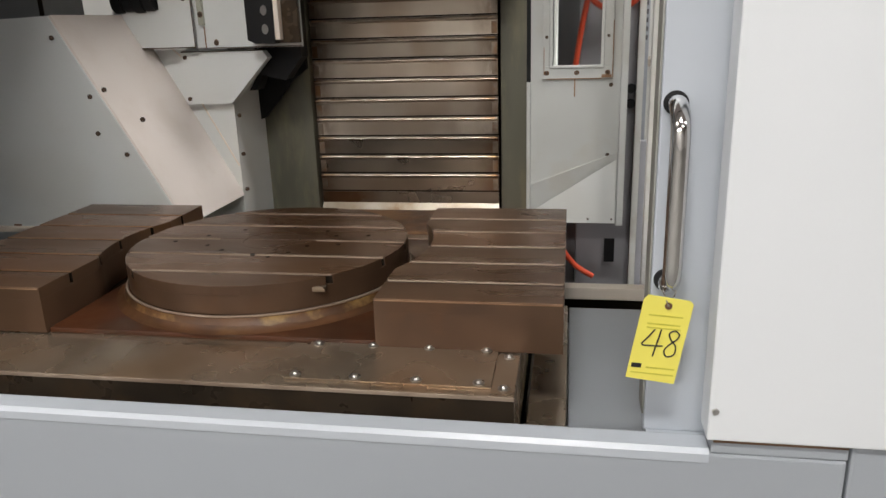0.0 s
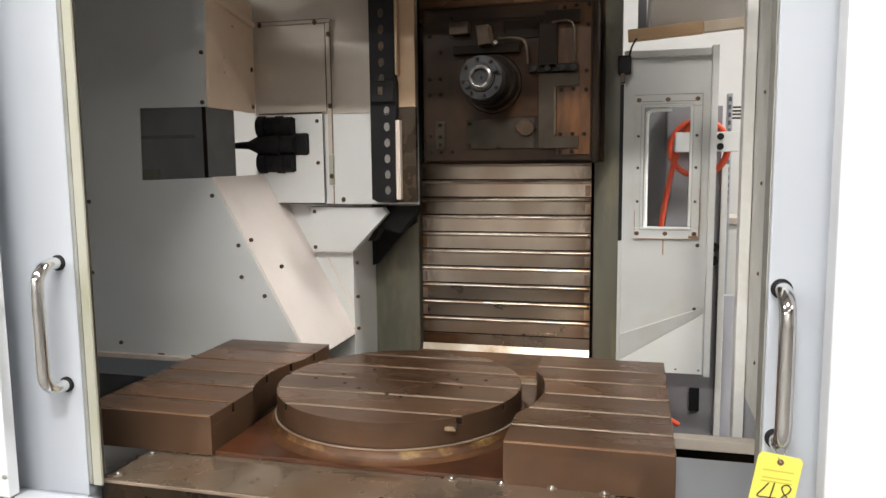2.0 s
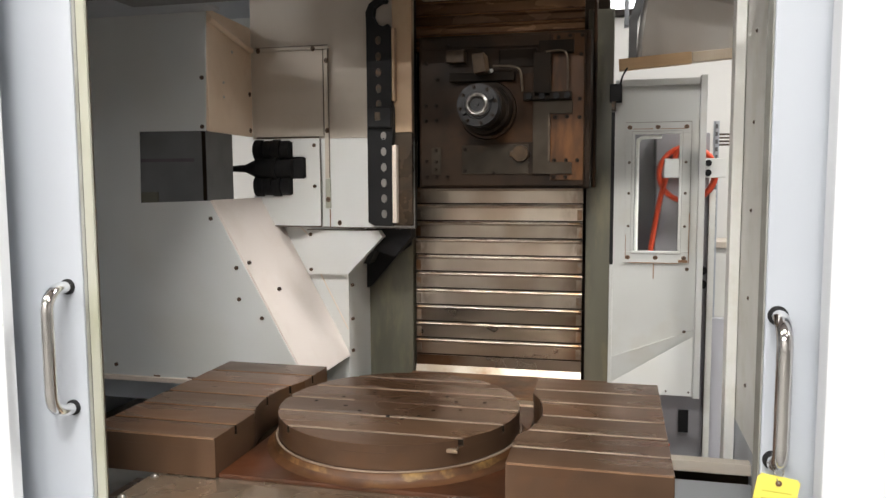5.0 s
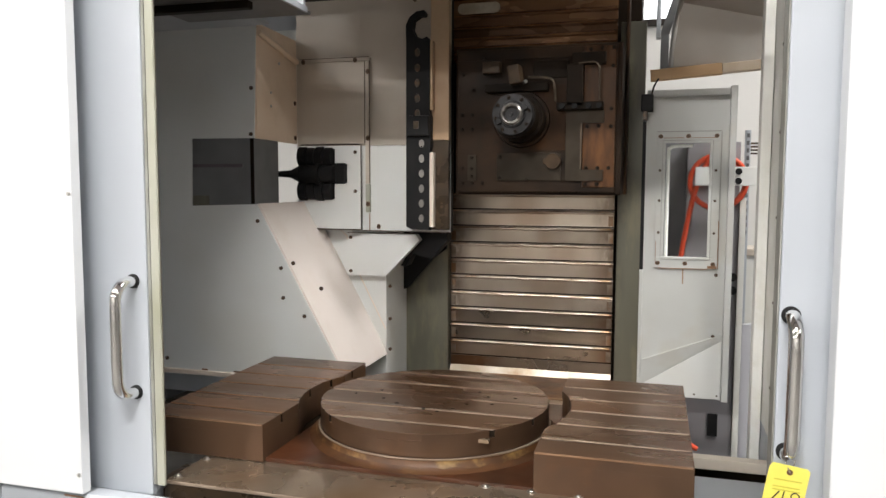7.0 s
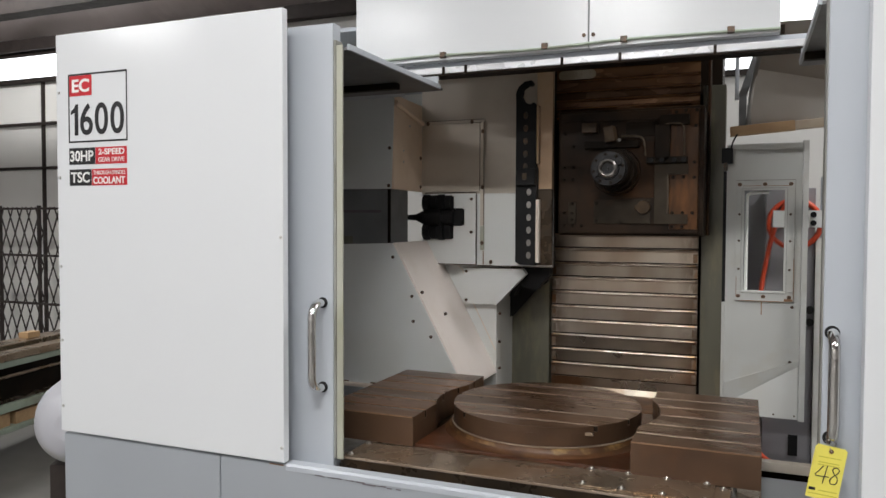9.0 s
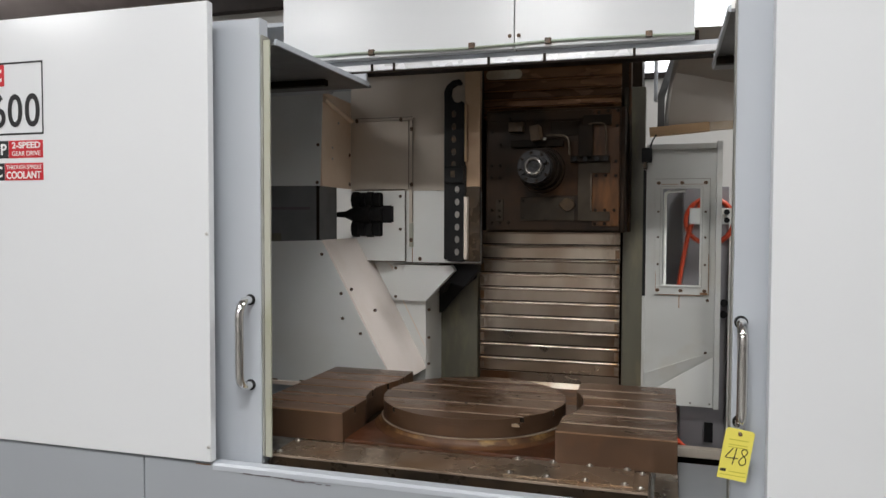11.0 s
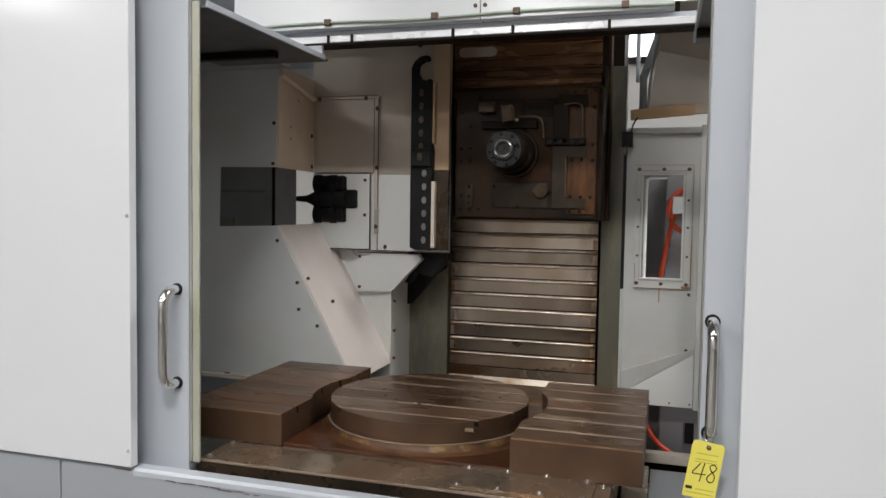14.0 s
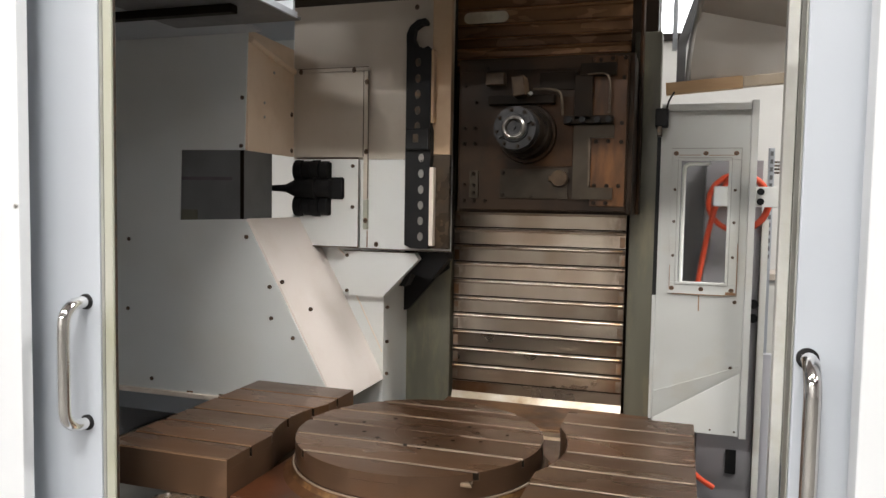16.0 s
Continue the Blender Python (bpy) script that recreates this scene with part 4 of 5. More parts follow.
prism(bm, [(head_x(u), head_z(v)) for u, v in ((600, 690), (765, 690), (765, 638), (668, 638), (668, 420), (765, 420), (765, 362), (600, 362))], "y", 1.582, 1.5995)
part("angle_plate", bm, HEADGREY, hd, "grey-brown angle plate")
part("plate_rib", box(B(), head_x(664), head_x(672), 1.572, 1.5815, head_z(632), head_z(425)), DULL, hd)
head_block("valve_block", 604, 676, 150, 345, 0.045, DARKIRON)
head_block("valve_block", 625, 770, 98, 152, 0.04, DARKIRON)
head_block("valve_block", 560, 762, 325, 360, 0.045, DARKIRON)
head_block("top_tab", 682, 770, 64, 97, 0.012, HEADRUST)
for u in (585, 640, 700, 745):
    part("hose_fitting", cyl(B(), (head_x(u), 1.60, head_z(345)), (head_x(u), 1.535, head_z(345)), 0.012, seg=12), BLACK, hd)
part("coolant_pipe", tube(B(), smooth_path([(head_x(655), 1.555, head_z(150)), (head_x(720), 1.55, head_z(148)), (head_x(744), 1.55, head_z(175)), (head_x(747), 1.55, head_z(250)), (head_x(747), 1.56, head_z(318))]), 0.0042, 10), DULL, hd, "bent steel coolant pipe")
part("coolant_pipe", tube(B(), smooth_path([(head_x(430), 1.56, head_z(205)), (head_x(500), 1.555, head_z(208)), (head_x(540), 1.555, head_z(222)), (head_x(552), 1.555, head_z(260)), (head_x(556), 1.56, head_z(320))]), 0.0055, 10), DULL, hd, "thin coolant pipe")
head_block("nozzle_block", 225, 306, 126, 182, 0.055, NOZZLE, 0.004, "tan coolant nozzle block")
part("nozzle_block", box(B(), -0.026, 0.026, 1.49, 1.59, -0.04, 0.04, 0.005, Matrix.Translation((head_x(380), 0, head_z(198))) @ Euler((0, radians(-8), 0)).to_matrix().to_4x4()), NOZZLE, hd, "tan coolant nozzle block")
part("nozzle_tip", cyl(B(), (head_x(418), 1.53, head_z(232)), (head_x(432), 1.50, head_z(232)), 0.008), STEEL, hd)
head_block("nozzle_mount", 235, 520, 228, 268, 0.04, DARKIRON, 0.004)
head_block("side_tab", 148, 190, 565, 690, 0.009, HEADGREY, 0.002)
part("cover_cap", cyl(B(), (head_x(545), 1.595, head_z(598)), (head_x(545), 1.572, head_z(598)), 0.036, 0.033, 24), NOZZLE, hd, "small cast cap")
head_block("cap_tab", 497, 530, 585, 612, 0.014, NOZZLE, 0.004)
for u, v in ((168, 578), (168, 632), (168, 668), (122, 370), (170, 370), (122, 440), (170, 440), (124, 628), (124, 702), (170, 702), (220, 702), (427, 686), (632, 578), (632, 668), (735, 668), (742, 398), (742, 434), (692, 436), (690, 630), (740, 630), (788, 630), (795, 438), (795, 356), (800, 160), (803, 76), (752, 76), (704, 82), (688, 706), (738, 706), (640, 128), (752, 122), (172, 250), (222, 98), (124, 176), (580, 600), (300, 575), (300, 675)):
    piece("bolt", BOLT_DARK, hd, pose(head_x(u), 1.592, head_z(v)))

# ---- worktable ----
TX, TY0, TY1, TZ = -0.232, 0.220, 1.035, 1.07
SLOTS = [0.118 + 0.14 * k for k in range(5)]
GAP = 0.0062
DCX, DCY, DR = -0.226, 0.635, 0.376


def strips():
    ys = [0.0] + SLOTS + [TY1 - TY0]
    for i in range(len(ys) - 1):
        yield TY0 + ys[i] + (GAP if i else 0.0), TY0 + ys[i + 1] - (GAP if i < len(ys) - 2 else 0.0)


def darker_sides(ob):
    """Machined top, darker cast sides, slot walls near-black to stand for shade."""
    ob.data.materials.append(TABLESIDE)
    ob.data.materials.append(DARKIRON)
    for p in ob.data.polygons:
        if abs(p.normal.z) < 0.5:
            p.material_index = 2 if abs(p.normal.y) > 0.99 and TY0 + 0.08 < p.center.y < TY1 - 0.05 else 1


tab = thing("worktable", None, "brown-stained cast iron machine worktable with T-slots", "worktable")
for side in (-1, 1):
    outer = TX + side * 0.808
    inner = TX + side * 0.402

    def edge(y):
        h = 0.448 ** 2 - (y - DCY) ** 2
        reach = math.sqrt(h) if h > 0 else 0.0
        return DCX + side * max(abs(inner - DCX), reach)
    bm = B()
    ys = [TY0 + (TY1 - TY0) * k / 24 for k in range(25)]
    prism(bm, [(outer, TY0), (outer, TY1)] + [(edge(y), y) for y in reversed(ys)], "z", 0.958, TZ - 0.03)
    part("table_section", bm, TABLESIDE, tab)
    # Slot floor coloured near-black for the shade down in the slots
    part("slot_floor", box(B(), min(outer, inner) + (0.004 if side < 0 else 0.06), max(outer, inner) - (0.06 if side < 0 else 0.004), TY0 + 0.02, TY1 - 0.02, TZ - 0.0302, TZ - 0.027), DARKIRON, tab, "slot floor with its shade in the colour")
    for ya, yb in strips():
        n = 6
        pts = [(outer, ya), (outer, yb)] + [(edge(yb + (ya - yb) * k / n), yb + (ya - yb) * k / n) for k in range(n + 1)]
        bm = B()
        prism(bm, pts, "z", TZ - 0.0305, TZ, 0.001)
        darker_sides(part("table_strip", bm, TABLE, tab))
        xa, xb = sorted((outer - side * 0.003, edge(ya) + side * 0.003))
        # Paler edge strips: wear plus the highlight on the chamfers
        w = 0.0012
        if ya < TY0 + 0.01:
            part("front_edge", prism(B(), [(ya - 0.0006, TZ - 0.004), (ya - 0.0006, TZ - 0.0016), (ya + 0.0024, TZ + 0.0008), (ya + 0.0024, TZ - 0.004)], "x", xa, xb), RUSTEDGE, tab, "rust-tinged worn front edge, bevel highlight in its colour")
            continue
        part("slot_lip", prism(B(), [(ya - 0.0006, TZ - 0.0030), (ya - 0.0006, TZ - 0.0012), (ya + w, TZ + 0.0006), (ya + w, TZ - 0.0030)], "x", xa, xb), WORN if side > 0 else RUSTEDGE, tab, "worn slot edge, chamfer highlight in its colour")

part("rotary_base", box(B(), TX - 0.40, TX + 0.40, TY0 + 0.01, TY1 - 0.01, 0.955, 0.968, 0.003), REDRUST, tab, "red-brown rusty rotary base plate")
bm = B()
prof = [(0.412, 0.9685), (0.404, 0.972), (0.397, 0.977), (0.391, 0.984), (0.387, 0.991), (0.385, 0.998)]
segs = 72
rings = [[bm.verts.new((DCX + r * math.cos(2 * math.pi * k / segs), DCY + r * math.sin(2 * math.pi * k / segs), z)) for k in range(segs)] for r, z in prof + [(0.378, 0.999), (0.30, 0.999)]]
for i in range(len(rings) - 1):
    for k in range(segs):
        f = bm.faces.new((rings[i][k], rings[i][(k + 1) % segs], rings[i + 1][(k + 1) % segs], rings[i + 1][k]))
        f.smooth = True
part("collar", bm, FLARE, tab, "rust-stained flared collar")
bm = B()
segs = 72
rng = random.Random(5)
creep = [0.0045 * max(0.0, math.sin(5 * math.pi * k / segs + 0.6) + rng.uniform(-0.6, 0.4)) for k in range(segs)]
rings = [[bm.verts.new((DCX + (r + u * creep[k]) * math.cos(2 * math.pi * k / segs), DCY + (r + u * creep[k]) * math.sin(2 * math.pi * k / segs), z - 1.1 * u * creep[k])) for k in range(segs)] for r, z, u in ((0.3925, 0.984, 1), (0.3900, 0.9885, 0.5), (0.388, 0.9925, 0), (0.3862, 0.9985, 0))]
for i in range(len(rings) - 1):
    for k in range(segs):
        bm.faces.new((rings[i][k], rings[i][(k + 1) % segs], rings[i + 1][(k + 1) % segs], rings[i + 1][k])).smooth = True
part("collar_crust", bm, CRUST, tab, "tan crusted collar edge")

ringpts = [(DCX + 0.3815 * math.cos(2 * math.pi * k / 96), DCY + 0.3815 * math.sin(2 * math.pi * k / 96), 1.001) for k in range(97)]
part("wiper_ring", tube(B(), ringpts, 0.0032, 8), WORN, tab, "bright steel wiper ring")
platter = thing("rotary_platter", None, "round brown-stained cast iron rotary platter with T-slots", "rotary table")
platter_body = cyl(B(), (DCX, DCY, 1.004), (DCX, DCY, TZ - 0.02), DR, DR, 96)
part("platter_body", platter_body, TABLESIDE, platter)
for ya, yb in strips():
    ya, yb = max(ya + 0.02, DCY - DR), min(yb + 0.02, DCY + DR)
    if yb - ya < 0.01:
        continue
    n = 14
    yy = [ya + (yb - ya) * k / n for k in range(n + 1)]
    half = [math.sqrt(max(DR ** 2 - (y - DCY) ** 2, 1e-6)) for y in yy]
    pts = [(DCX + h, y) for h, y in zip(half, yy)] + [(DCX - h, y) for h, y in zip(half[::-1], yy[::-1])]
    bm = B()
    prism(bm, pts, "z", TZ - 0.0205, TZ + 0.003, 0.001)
    darker_sides(part("platter_strip", bm, TABLE, platter))
    if ya > DCY - DR + 0.005:
        # Platter slot edges carry their chamfer highlight in the colour too
        hl = half[0] - 0.004
        for xa, xb in (((DCX - hl, DCX - 0.155), (DCX + 0.125, DCX + hl)) if abs(ya - DCY) < 0.03 else ((DCX - hl, DCX + hl),)):
            part("slot_lip", prism(B(), [(ya - 0.0006, TZ - 0.001), (ya - 0.0006, TZ + 0.0016), (ya + 0.0016, TZ + 0.0036), (ya + 0.0016, TZ - 0.001)], "x", xa, xb), WORN, platter, "bright worn slot edge, highlight in its colour")

part("hub_bridge", box(B(), DCX - 0.155, DCX + 0.125, DCY - 0.012, DCY + 0.02, TZ - 0.02, TZ + 0.0022), TABLE, platter)
ring = [(DCX + 0.078 * math.cos(2 * math.pi * k / 48), DCY + 0.078 * math.sin(2 * math.pi * k / 48), TZ - 0.0002) for k in range(49)]
part("hub_ring", tube(B(), ring, 0.0042, 10), TABLESIDE, platter, "brown machined hub ring")
rng = random.Random(3)
for hx, hy in ((-0.20, 0.03), (-0.16, -0.06), (-0.12, 0.10), (0.13, 0.10), (0.17, 0.05), (0.12, -0.05), (0.20, -0.03), (-0.10, -0.10), (0.09, -0.11), (0.0, -0.13), (0.02, 0.13), (0.26, 0.06), (-0.27, -0.03), (0.05, -0.15)):
    part("tapped_hole", cyl(B(), (DCX + hx, DCY + hy, TZ - 0.004), (DCX + hx, DCY + hy, TZ + 0.0036), 0.0065, seg=12), DARKIRON, platter)
part("slot_stop", box(B(), DCX + 0.215, DCX + 0.25, DCY - 0.305, DCY - 0.285, TZ - 0.03, TZ - 0.018, 0.002), APRON, platter, "steel slot stop")

# ---- saddle cover ----
sad = thing("saddle_cover", None, "stained bolted sheet steel cover along the front of the table", "machine cover")
part("top_sheet", box(B(), -0.83, 0.487, 0.03, 0.35, 0.945, 0.955, 0.002), APRON, sad)
part("front_sheet", box(B(), -0.83, 0.487, 0.03, 0.036, 0.80, 0.9445), DARKBROWN, sad, "dark oily front sheet")
part("edge_trim", box(B(), -0.83, 0.487, 0.0265, 0.0295, 0.9462, 0.9548, 0.001), WORN, sad, "bright worn front edge")
part("rear_flange", box(B(), -0.83, 0.487, 0.238, 0.30, 0.9553, 0.958, 0.001), APRON, sad)
part("end_sheet", box(B(), -0.83, -0.824, 0.037, 1.0, 0.80, 0.9445), APRON, sad)
part("end_sheet", box(B(), 0.481, 0.487, 0.037, 1.0, 0.80, 0.9445), APRON, sad)
part("saddle_body", box(B(), -0.82, 0.478, 0.351, 1.05, 0.62, 0.954), DARKIRON, sad)
part("patch_plate", box(B(), 0.02, 0.44, 0.055, 0.234, 0.9555, 0.9595, 0.001), APRON, sad)
for k in range(6):
    piece("bolt", BOLT_UP, sad, pose(-0.80 + 0.243 * k, 0.262, 0.958))
for k in range(4):
    piece("bolt", BOLT_UP, sad, pose(0.04 + 0.125 * k, 0.22, 0.9595))
    piece("bolt", BOLT_UP, sad, pose(0.04 + 0.125 * k, 0.07, 0.9595))
for q in ((-0.81, 0.06), (-0.81, 0.2), (0.465, 0.06), (0.465, 0.2)):
    piece("bolt", BOLT_UP, sad, pose(q[0], q[1], 0.955))

bedl = thing("bed_cover", None, "brown-stained flat bed cover plate beside the saddle", "machine cover", "bed covers")
part("plate", box(B(), -1.10, -0.84, 0.06, 0.52, 0.78, 0.80, 0.003), TABLE, bedl)
part("skirt", box(B(), -1.09, -0.84, 0.07, 0.51, 0.60, 0.779), DARKIRON, bedl)
bedr = thing("bed_cover", None, "brown-stained flat bed cover plate with rust flecks beside the saddle", "machine cover", "bed covers")
part("plate", box(B(), 0.50, 0.585, 0.06, 0.91, 0.78, 0.80, 0.003), APRON, bedr)
part("skirt", box(B(), 0.51, 0.58, 0.07, 0.90, 0.642, 0.779), DARKIRON, bedr)
side_pan = thing("side_pan", None, "grey painted side pan between the bed and the door", "machine panel")
part("pan", box(B(), 0.589, 0.883, 0.06, 1.01, 0.735, 0.755, 0.003), BASEGREY, side_pan)
part("skirt", box(B(), 0.595, 0.882, 0.07, 1.00, 0.642, 0.7345), DARKIRON, side_pan)

# ---- white side wall between the sliding door and the window door ----
sw = thing("side_wall_panel", None, "white grimy bolted side wall of the machine with a cream post", "machine panel")
part("side_sheet", box(B(), 0.888, 0.893, 0.20, 1.443, 0.851, 2.60, 0.001), GRIMYWHITE, sw)
part("lower_sheet", box(B(), 0.888, 0.892, 0.20, 1.443, 0.0, 0.850), GREY, sw)
part("joint", box(B(), 0.884, 0.894, 1.4435, 1.449, 0.0, 2.60), DARKIRON, sw, "dark joint")
part("post", box(B(), 0.846, 0.884, 1.400, 1.449, 0.0, 2.60, 0.003), GRIMYWHITE, sw, "cream painted post")
part("post_web", box(B(), 0.862, 0.884, 1.4495, 1.60, 0.0, 2.60), GRIMYWHITE, sw)
for z in (1.04, 1.355, 1.665, 1.97, 2.28):
    piece("bolt", BOLT_FRONT, sw, pose(0.888, 1.21, z, 0, 0, -90) @ Matrix.Diagonal((0.8, 0.6, 0.8, 1)))
rng = random.Random(21)
for k in range(14):
    z, dz, dy = 0.90 + 0.115 * k + rng.uniform(-0.03, 0.03), rng.uniform(0.015, 0.06), rng.uniform(0.006, 0.02)
    bm = prism(B(), [(1.442, z), (1.442 - dy, z + 0.3 * dz), (1.442 - 0.6 * dy, z + 0.8 * dz), (1.442, z + dz)], "x", 0.8868, 0.8878)
    part("grime_patch", bm, RIM, sw, "olive grime along the joint")

# ---- operator window door ----
wd = thing("window_door", (0.044, 0, 0.022), "white hinged inner door with a bolted polycarbonate window, ajar", "machine door")
bm = B()
WX0, WX1, WZ0, WZ1 = 0.372, 0.765, 0.755, 2.19
OX0, OX1, OZ0, OZ1 = 0.459, 0.657, 1.425, 1.958
box(bm, WX0, OX0, 1.96, 1.985, WZ0, WZ1)
box(bm, OX1, WX1, 1.96, 1.985, WZ0, WZ1)
box(bm, OX0, OX1, 1.96, 1.985, WZ0, OZ0)
box(bm, OX0, OX1, 1.96, 1.985, OZ1, WZ1)
part("door_sheet", bm, DOORGREY, wd)
part("edge_flange", box(B(), WX1 - 0.028, WX1, 1.92, 1.959, WZ0, WZ1 + 0.02, 0.003), DOORGREY, wd)
part("top_flange", box(B(), WX0, WX1 - 0.03, 1.93, 1.959, WZ1 - 0.02, WZ1 + 0.01, 0.003), DOORGREY, wd)
for x0, x1, z0, z1 in ((0.421, 0.704, 1.960, 2.008), (0.421, 0.704, 1.373, 1.423), (0.421, 0.457, 1.4235, 1.9595), (0.659, 0.704, 1.4235, 1.9595)):
    part("window_frame", box(B(), x0, x1, 1.950, 1.959, z0, z1, 0.002), DOORGREY, wd)
for x0, x1, z0, z1 in ((0.449, 0.667, 1.956, 1.968), (0.449, 0.667, 1.415, 1.427), (0.449, 0.461, 1.4275, 1.9555), (0.655, 0.667, 1.4275, 1.9555)):
    part("glazing_bead", box(B(), x0, x1, 1.943, 1.9495, z0, z1, 0.003), DOORGREY, wd)
for x0, x1, z0, z1 in ((0.419, 0.706, 2.0085, 2.0115), (0.419, 0.706, 1.3695, 1.3725), (0.7045, 0.7065, 1.373, 2.008), (0.449, 0.667, 1.9685, 1.9705), (0.449, 0.667, 1.4125, 1.4145), (0.6675, 0.6695, 1.4150, 1.968), (0.4470, 0.4485, 1.4150, 1.968)):
    part("grime_line", box(B(), x0, x1, 1.9485, 1.9496, z0, z1), RIM, wd)
pane = part("pane", box(B(), OX0, OX1, 1.97, 1.975, OZ0, OZ1), GLASS, wd, "clear polycarbonate pane")
pane.visible_shadow = False
WB = [(x, z) for x in (0.437, 0.56, 0.684) for z in (1.988, 1.396)] + [(x, z) for x in (0.437, 0.684) for z in (1.54, 1.69, 1.83)]
for x, z in WB:
    piece("bolt", BOLT_FRONT, wd, pose(x, 1.950, z) @ Matrix.Diagonal((0.75, 0.8, 0.75, 1)))
    if abs(z - 1.70) > 0.2:
        piece("rust_ring", RUST_RING, wd, pose(x, 1.950, z) @ Matrix.Diagonal((0.9, 1, 0.8, 1)))
part("gasket", tube(B(), smooth_path([(OX0 + 0.014, 1.982, OZ0), (OX0 + 0.014, 1.982, 1.70), (OX0 + 0.015, 1.982, OZ1 - 0.05), (OX0 + 0.024, 1.982, OZ1 - 0.022), (OX0 + 0.05, 1.982, OZ1 - 0.014), (0.58, 1.982, OZ1 - 0.012)]), 0.009, 8), GRIMYWHITE, wd, "pale window gasket")
for x0, x1, z0, z1 in ((0.44, 0.66, 1.3705, 1.374), (0.45, 0.54, 1.979, 1.982), (0.57, 0.68, 1.9785, 1.981), (0.702, 0.7055, 1.375, 1.60), (0.425, 0.4275, 1.39, 1.50), (0.55, 0.555, 1.30, 1.369), (0.660, 0.700, 1.375, 1.388)):
    part("rust_stain", box(B(), x0, x1, 1.948, 1.9495, z0, z1), RUSTEDGE, wd)
bolts(wd, [(0.70, 1.345), (0.695, 1.055)] + [(0.42 + 0.1 * k, 0.775) for k in range(4)], 1.96)
# folded foot of the door: a shaded undercut above a pale triangular apron
bm = B()
prism(bm, [(0.376, 0.757), (0.733, 0.757), (0.733, 1.035), (0.376, 0.806)], "y", 1.953, 1.959, 0.001)
# Paler enamel than the door stands for light on the bent foot
part("kick_plate", bm, INNER, wd, "triangular kick plate, caught light in its paler colour")
bm = B()
lo = [bm.verts.new(p) for p in ((0.376, 1.957, 0.810), (0.733, 1.957, 1.038), (0.733, 1.952, 1.062), (0.376, 1.945, 0.925))]
hi = [bm.verts.new((v.co.x, 1.9595, v.co.z)) for v in lo]
bm.faces.new(lo)
bm.faces.new(hi[::-1])
for i in range(4):
    bm.faces.new((lo[i], hi[i], hi[(i + 1) % 4], lo[(i + 1) % 4]))
bmesh.ops.recalc_face_normals(bm, faces=bm.faces[:])
part("fold", bm, DOORGREY, wd, "undercut fold in the sheet")
part("weld_bead", tube(B(), [(0.376, 1.948, 0.928), (0.55, 1.951, 0.994), (0.733, 1.954, 1.064)], 0.003, 8), DOORGREY, wd)
part("hinge_edge", box(B(), 0.355, 0.371, 1.95, 1.985, 0.80, 1.36, 0.003), DOORGREY, wd)
part("hinge_gap", box(B(), 0.355, 0.371, 1.955, 1.985, 1.361, 2.06), BLACK, wd)
part("hinge_block", box(B(), 0.345, 0.40, 1.90, 1.955, 2.10, 2.18, 0.006), BLACK, wd)
part("hinge_block", box(B(), 0.355, 0.375, 1.88, 1.95, 2.06, 2.10, 0.004), BOLT, wd)
part("cable", tube(B(), smooth_path([(0.39, 1.92, 2.17), (0.40, 1.90, 2.21), (0.42, 1.92, 2.25)]), 0.004, 8), BLACK, wd)


def bent_sheet(*corners):
    """A thin four-cornered sheet, 4 mm thick."""
    bm = B()
    lo = [bm.verts.new(p) for p in corners]
    n = (lo[1].co - lo[0].co).cross(lo[3].co - lo[0].co).normalized()
    hi = [bm.verts.new(v.co + 0.004 * n) for v in lo]
    bm.faces.new(lo)
    bm.faces.new(hi[::-1])
    for i in range(4):
        bm.faces.new((lo[i], hi[i], hi[(i + 1) % 4], lo[(i + 1) % 4]))
    bmesh.ops.recalc_face_normals(bm, faces=bm.faces[:])
    return bm


hood = thing("chip_hood", (0.044, 0, 0.022), "bent stainless steel hood above the inner door", "machine hood")
A1, B1, C1, D1 = (0.475, 2.0, 2.30), (0.93, 2.0, 2.31), (0.93, 1.93, 2.49), (0.51, 1.90, 2.585)
E1, F1 = (0.93, 1.45, 2.70), (0.555, 1.50, 2.72)
part("hood_sheet", bent_sheet(A1, B1, C1, D1), HOODSTEEL, hood, "bright lower hood sheet")
part("hood_fold", bent_sheet(D1, C1, E1, F1), HOODSTEEL, hood, "shaded upper hood fold")
part("hood_edge", tube(B(), smooth_path([(0.472, 1.985, 2.28), (0.480, 1.975, 2.42), (0.502, 1.90, 2.56), (0.552, 1.50, 2.70)]), 0.012, 10), STAINLESS, hood, "rolled hood edge")
bm = B()
prism(bm, [(0.425, 2.26), (0.462, 2.26), (0.462, 2.46), (0.545, 2.70), (0.500, 2.70), (0.425, 2.47)], "y", 1.96, 2.0, 0.003)
part("arm", bm, RECESS, hood, "dark bent hood arm")
part("arm_bracket", box(B(), 0.404, 0.424, 1.95, 2.0, 2.44, 2.72, 0.004), GREY, hood)
part("far_cheek", box(B(), 0.931, 0.936, 1.20, 2.02, 2.30, 2.68), HOODSTEEL, hood)
part("beam", box(B(), 0.385, 0.70, 1.955, 1.995, 2.245, 2.297, 0.003, Matrix.Translation((0.392, 2, 2.25)) @ Euler((0, radians(-4), 0)).to_matrix().to_4x4() @ Matrix.Translation((-0.392, -2, -2.25))), WOOD, hood, "tan lower edge")
part("beam_end", box(B(), 0.701, 0.93, 1.957, 1.993, 2.247, 2.293, 0.003, Matrix.Translation((0.392, 2, 2.25)) @ Euler((0, radians(-4), 0)).to_matrix().to_4x4() @ Matrix.Translation((-0.392, -2, -2.25))), EDGETAN, hood)

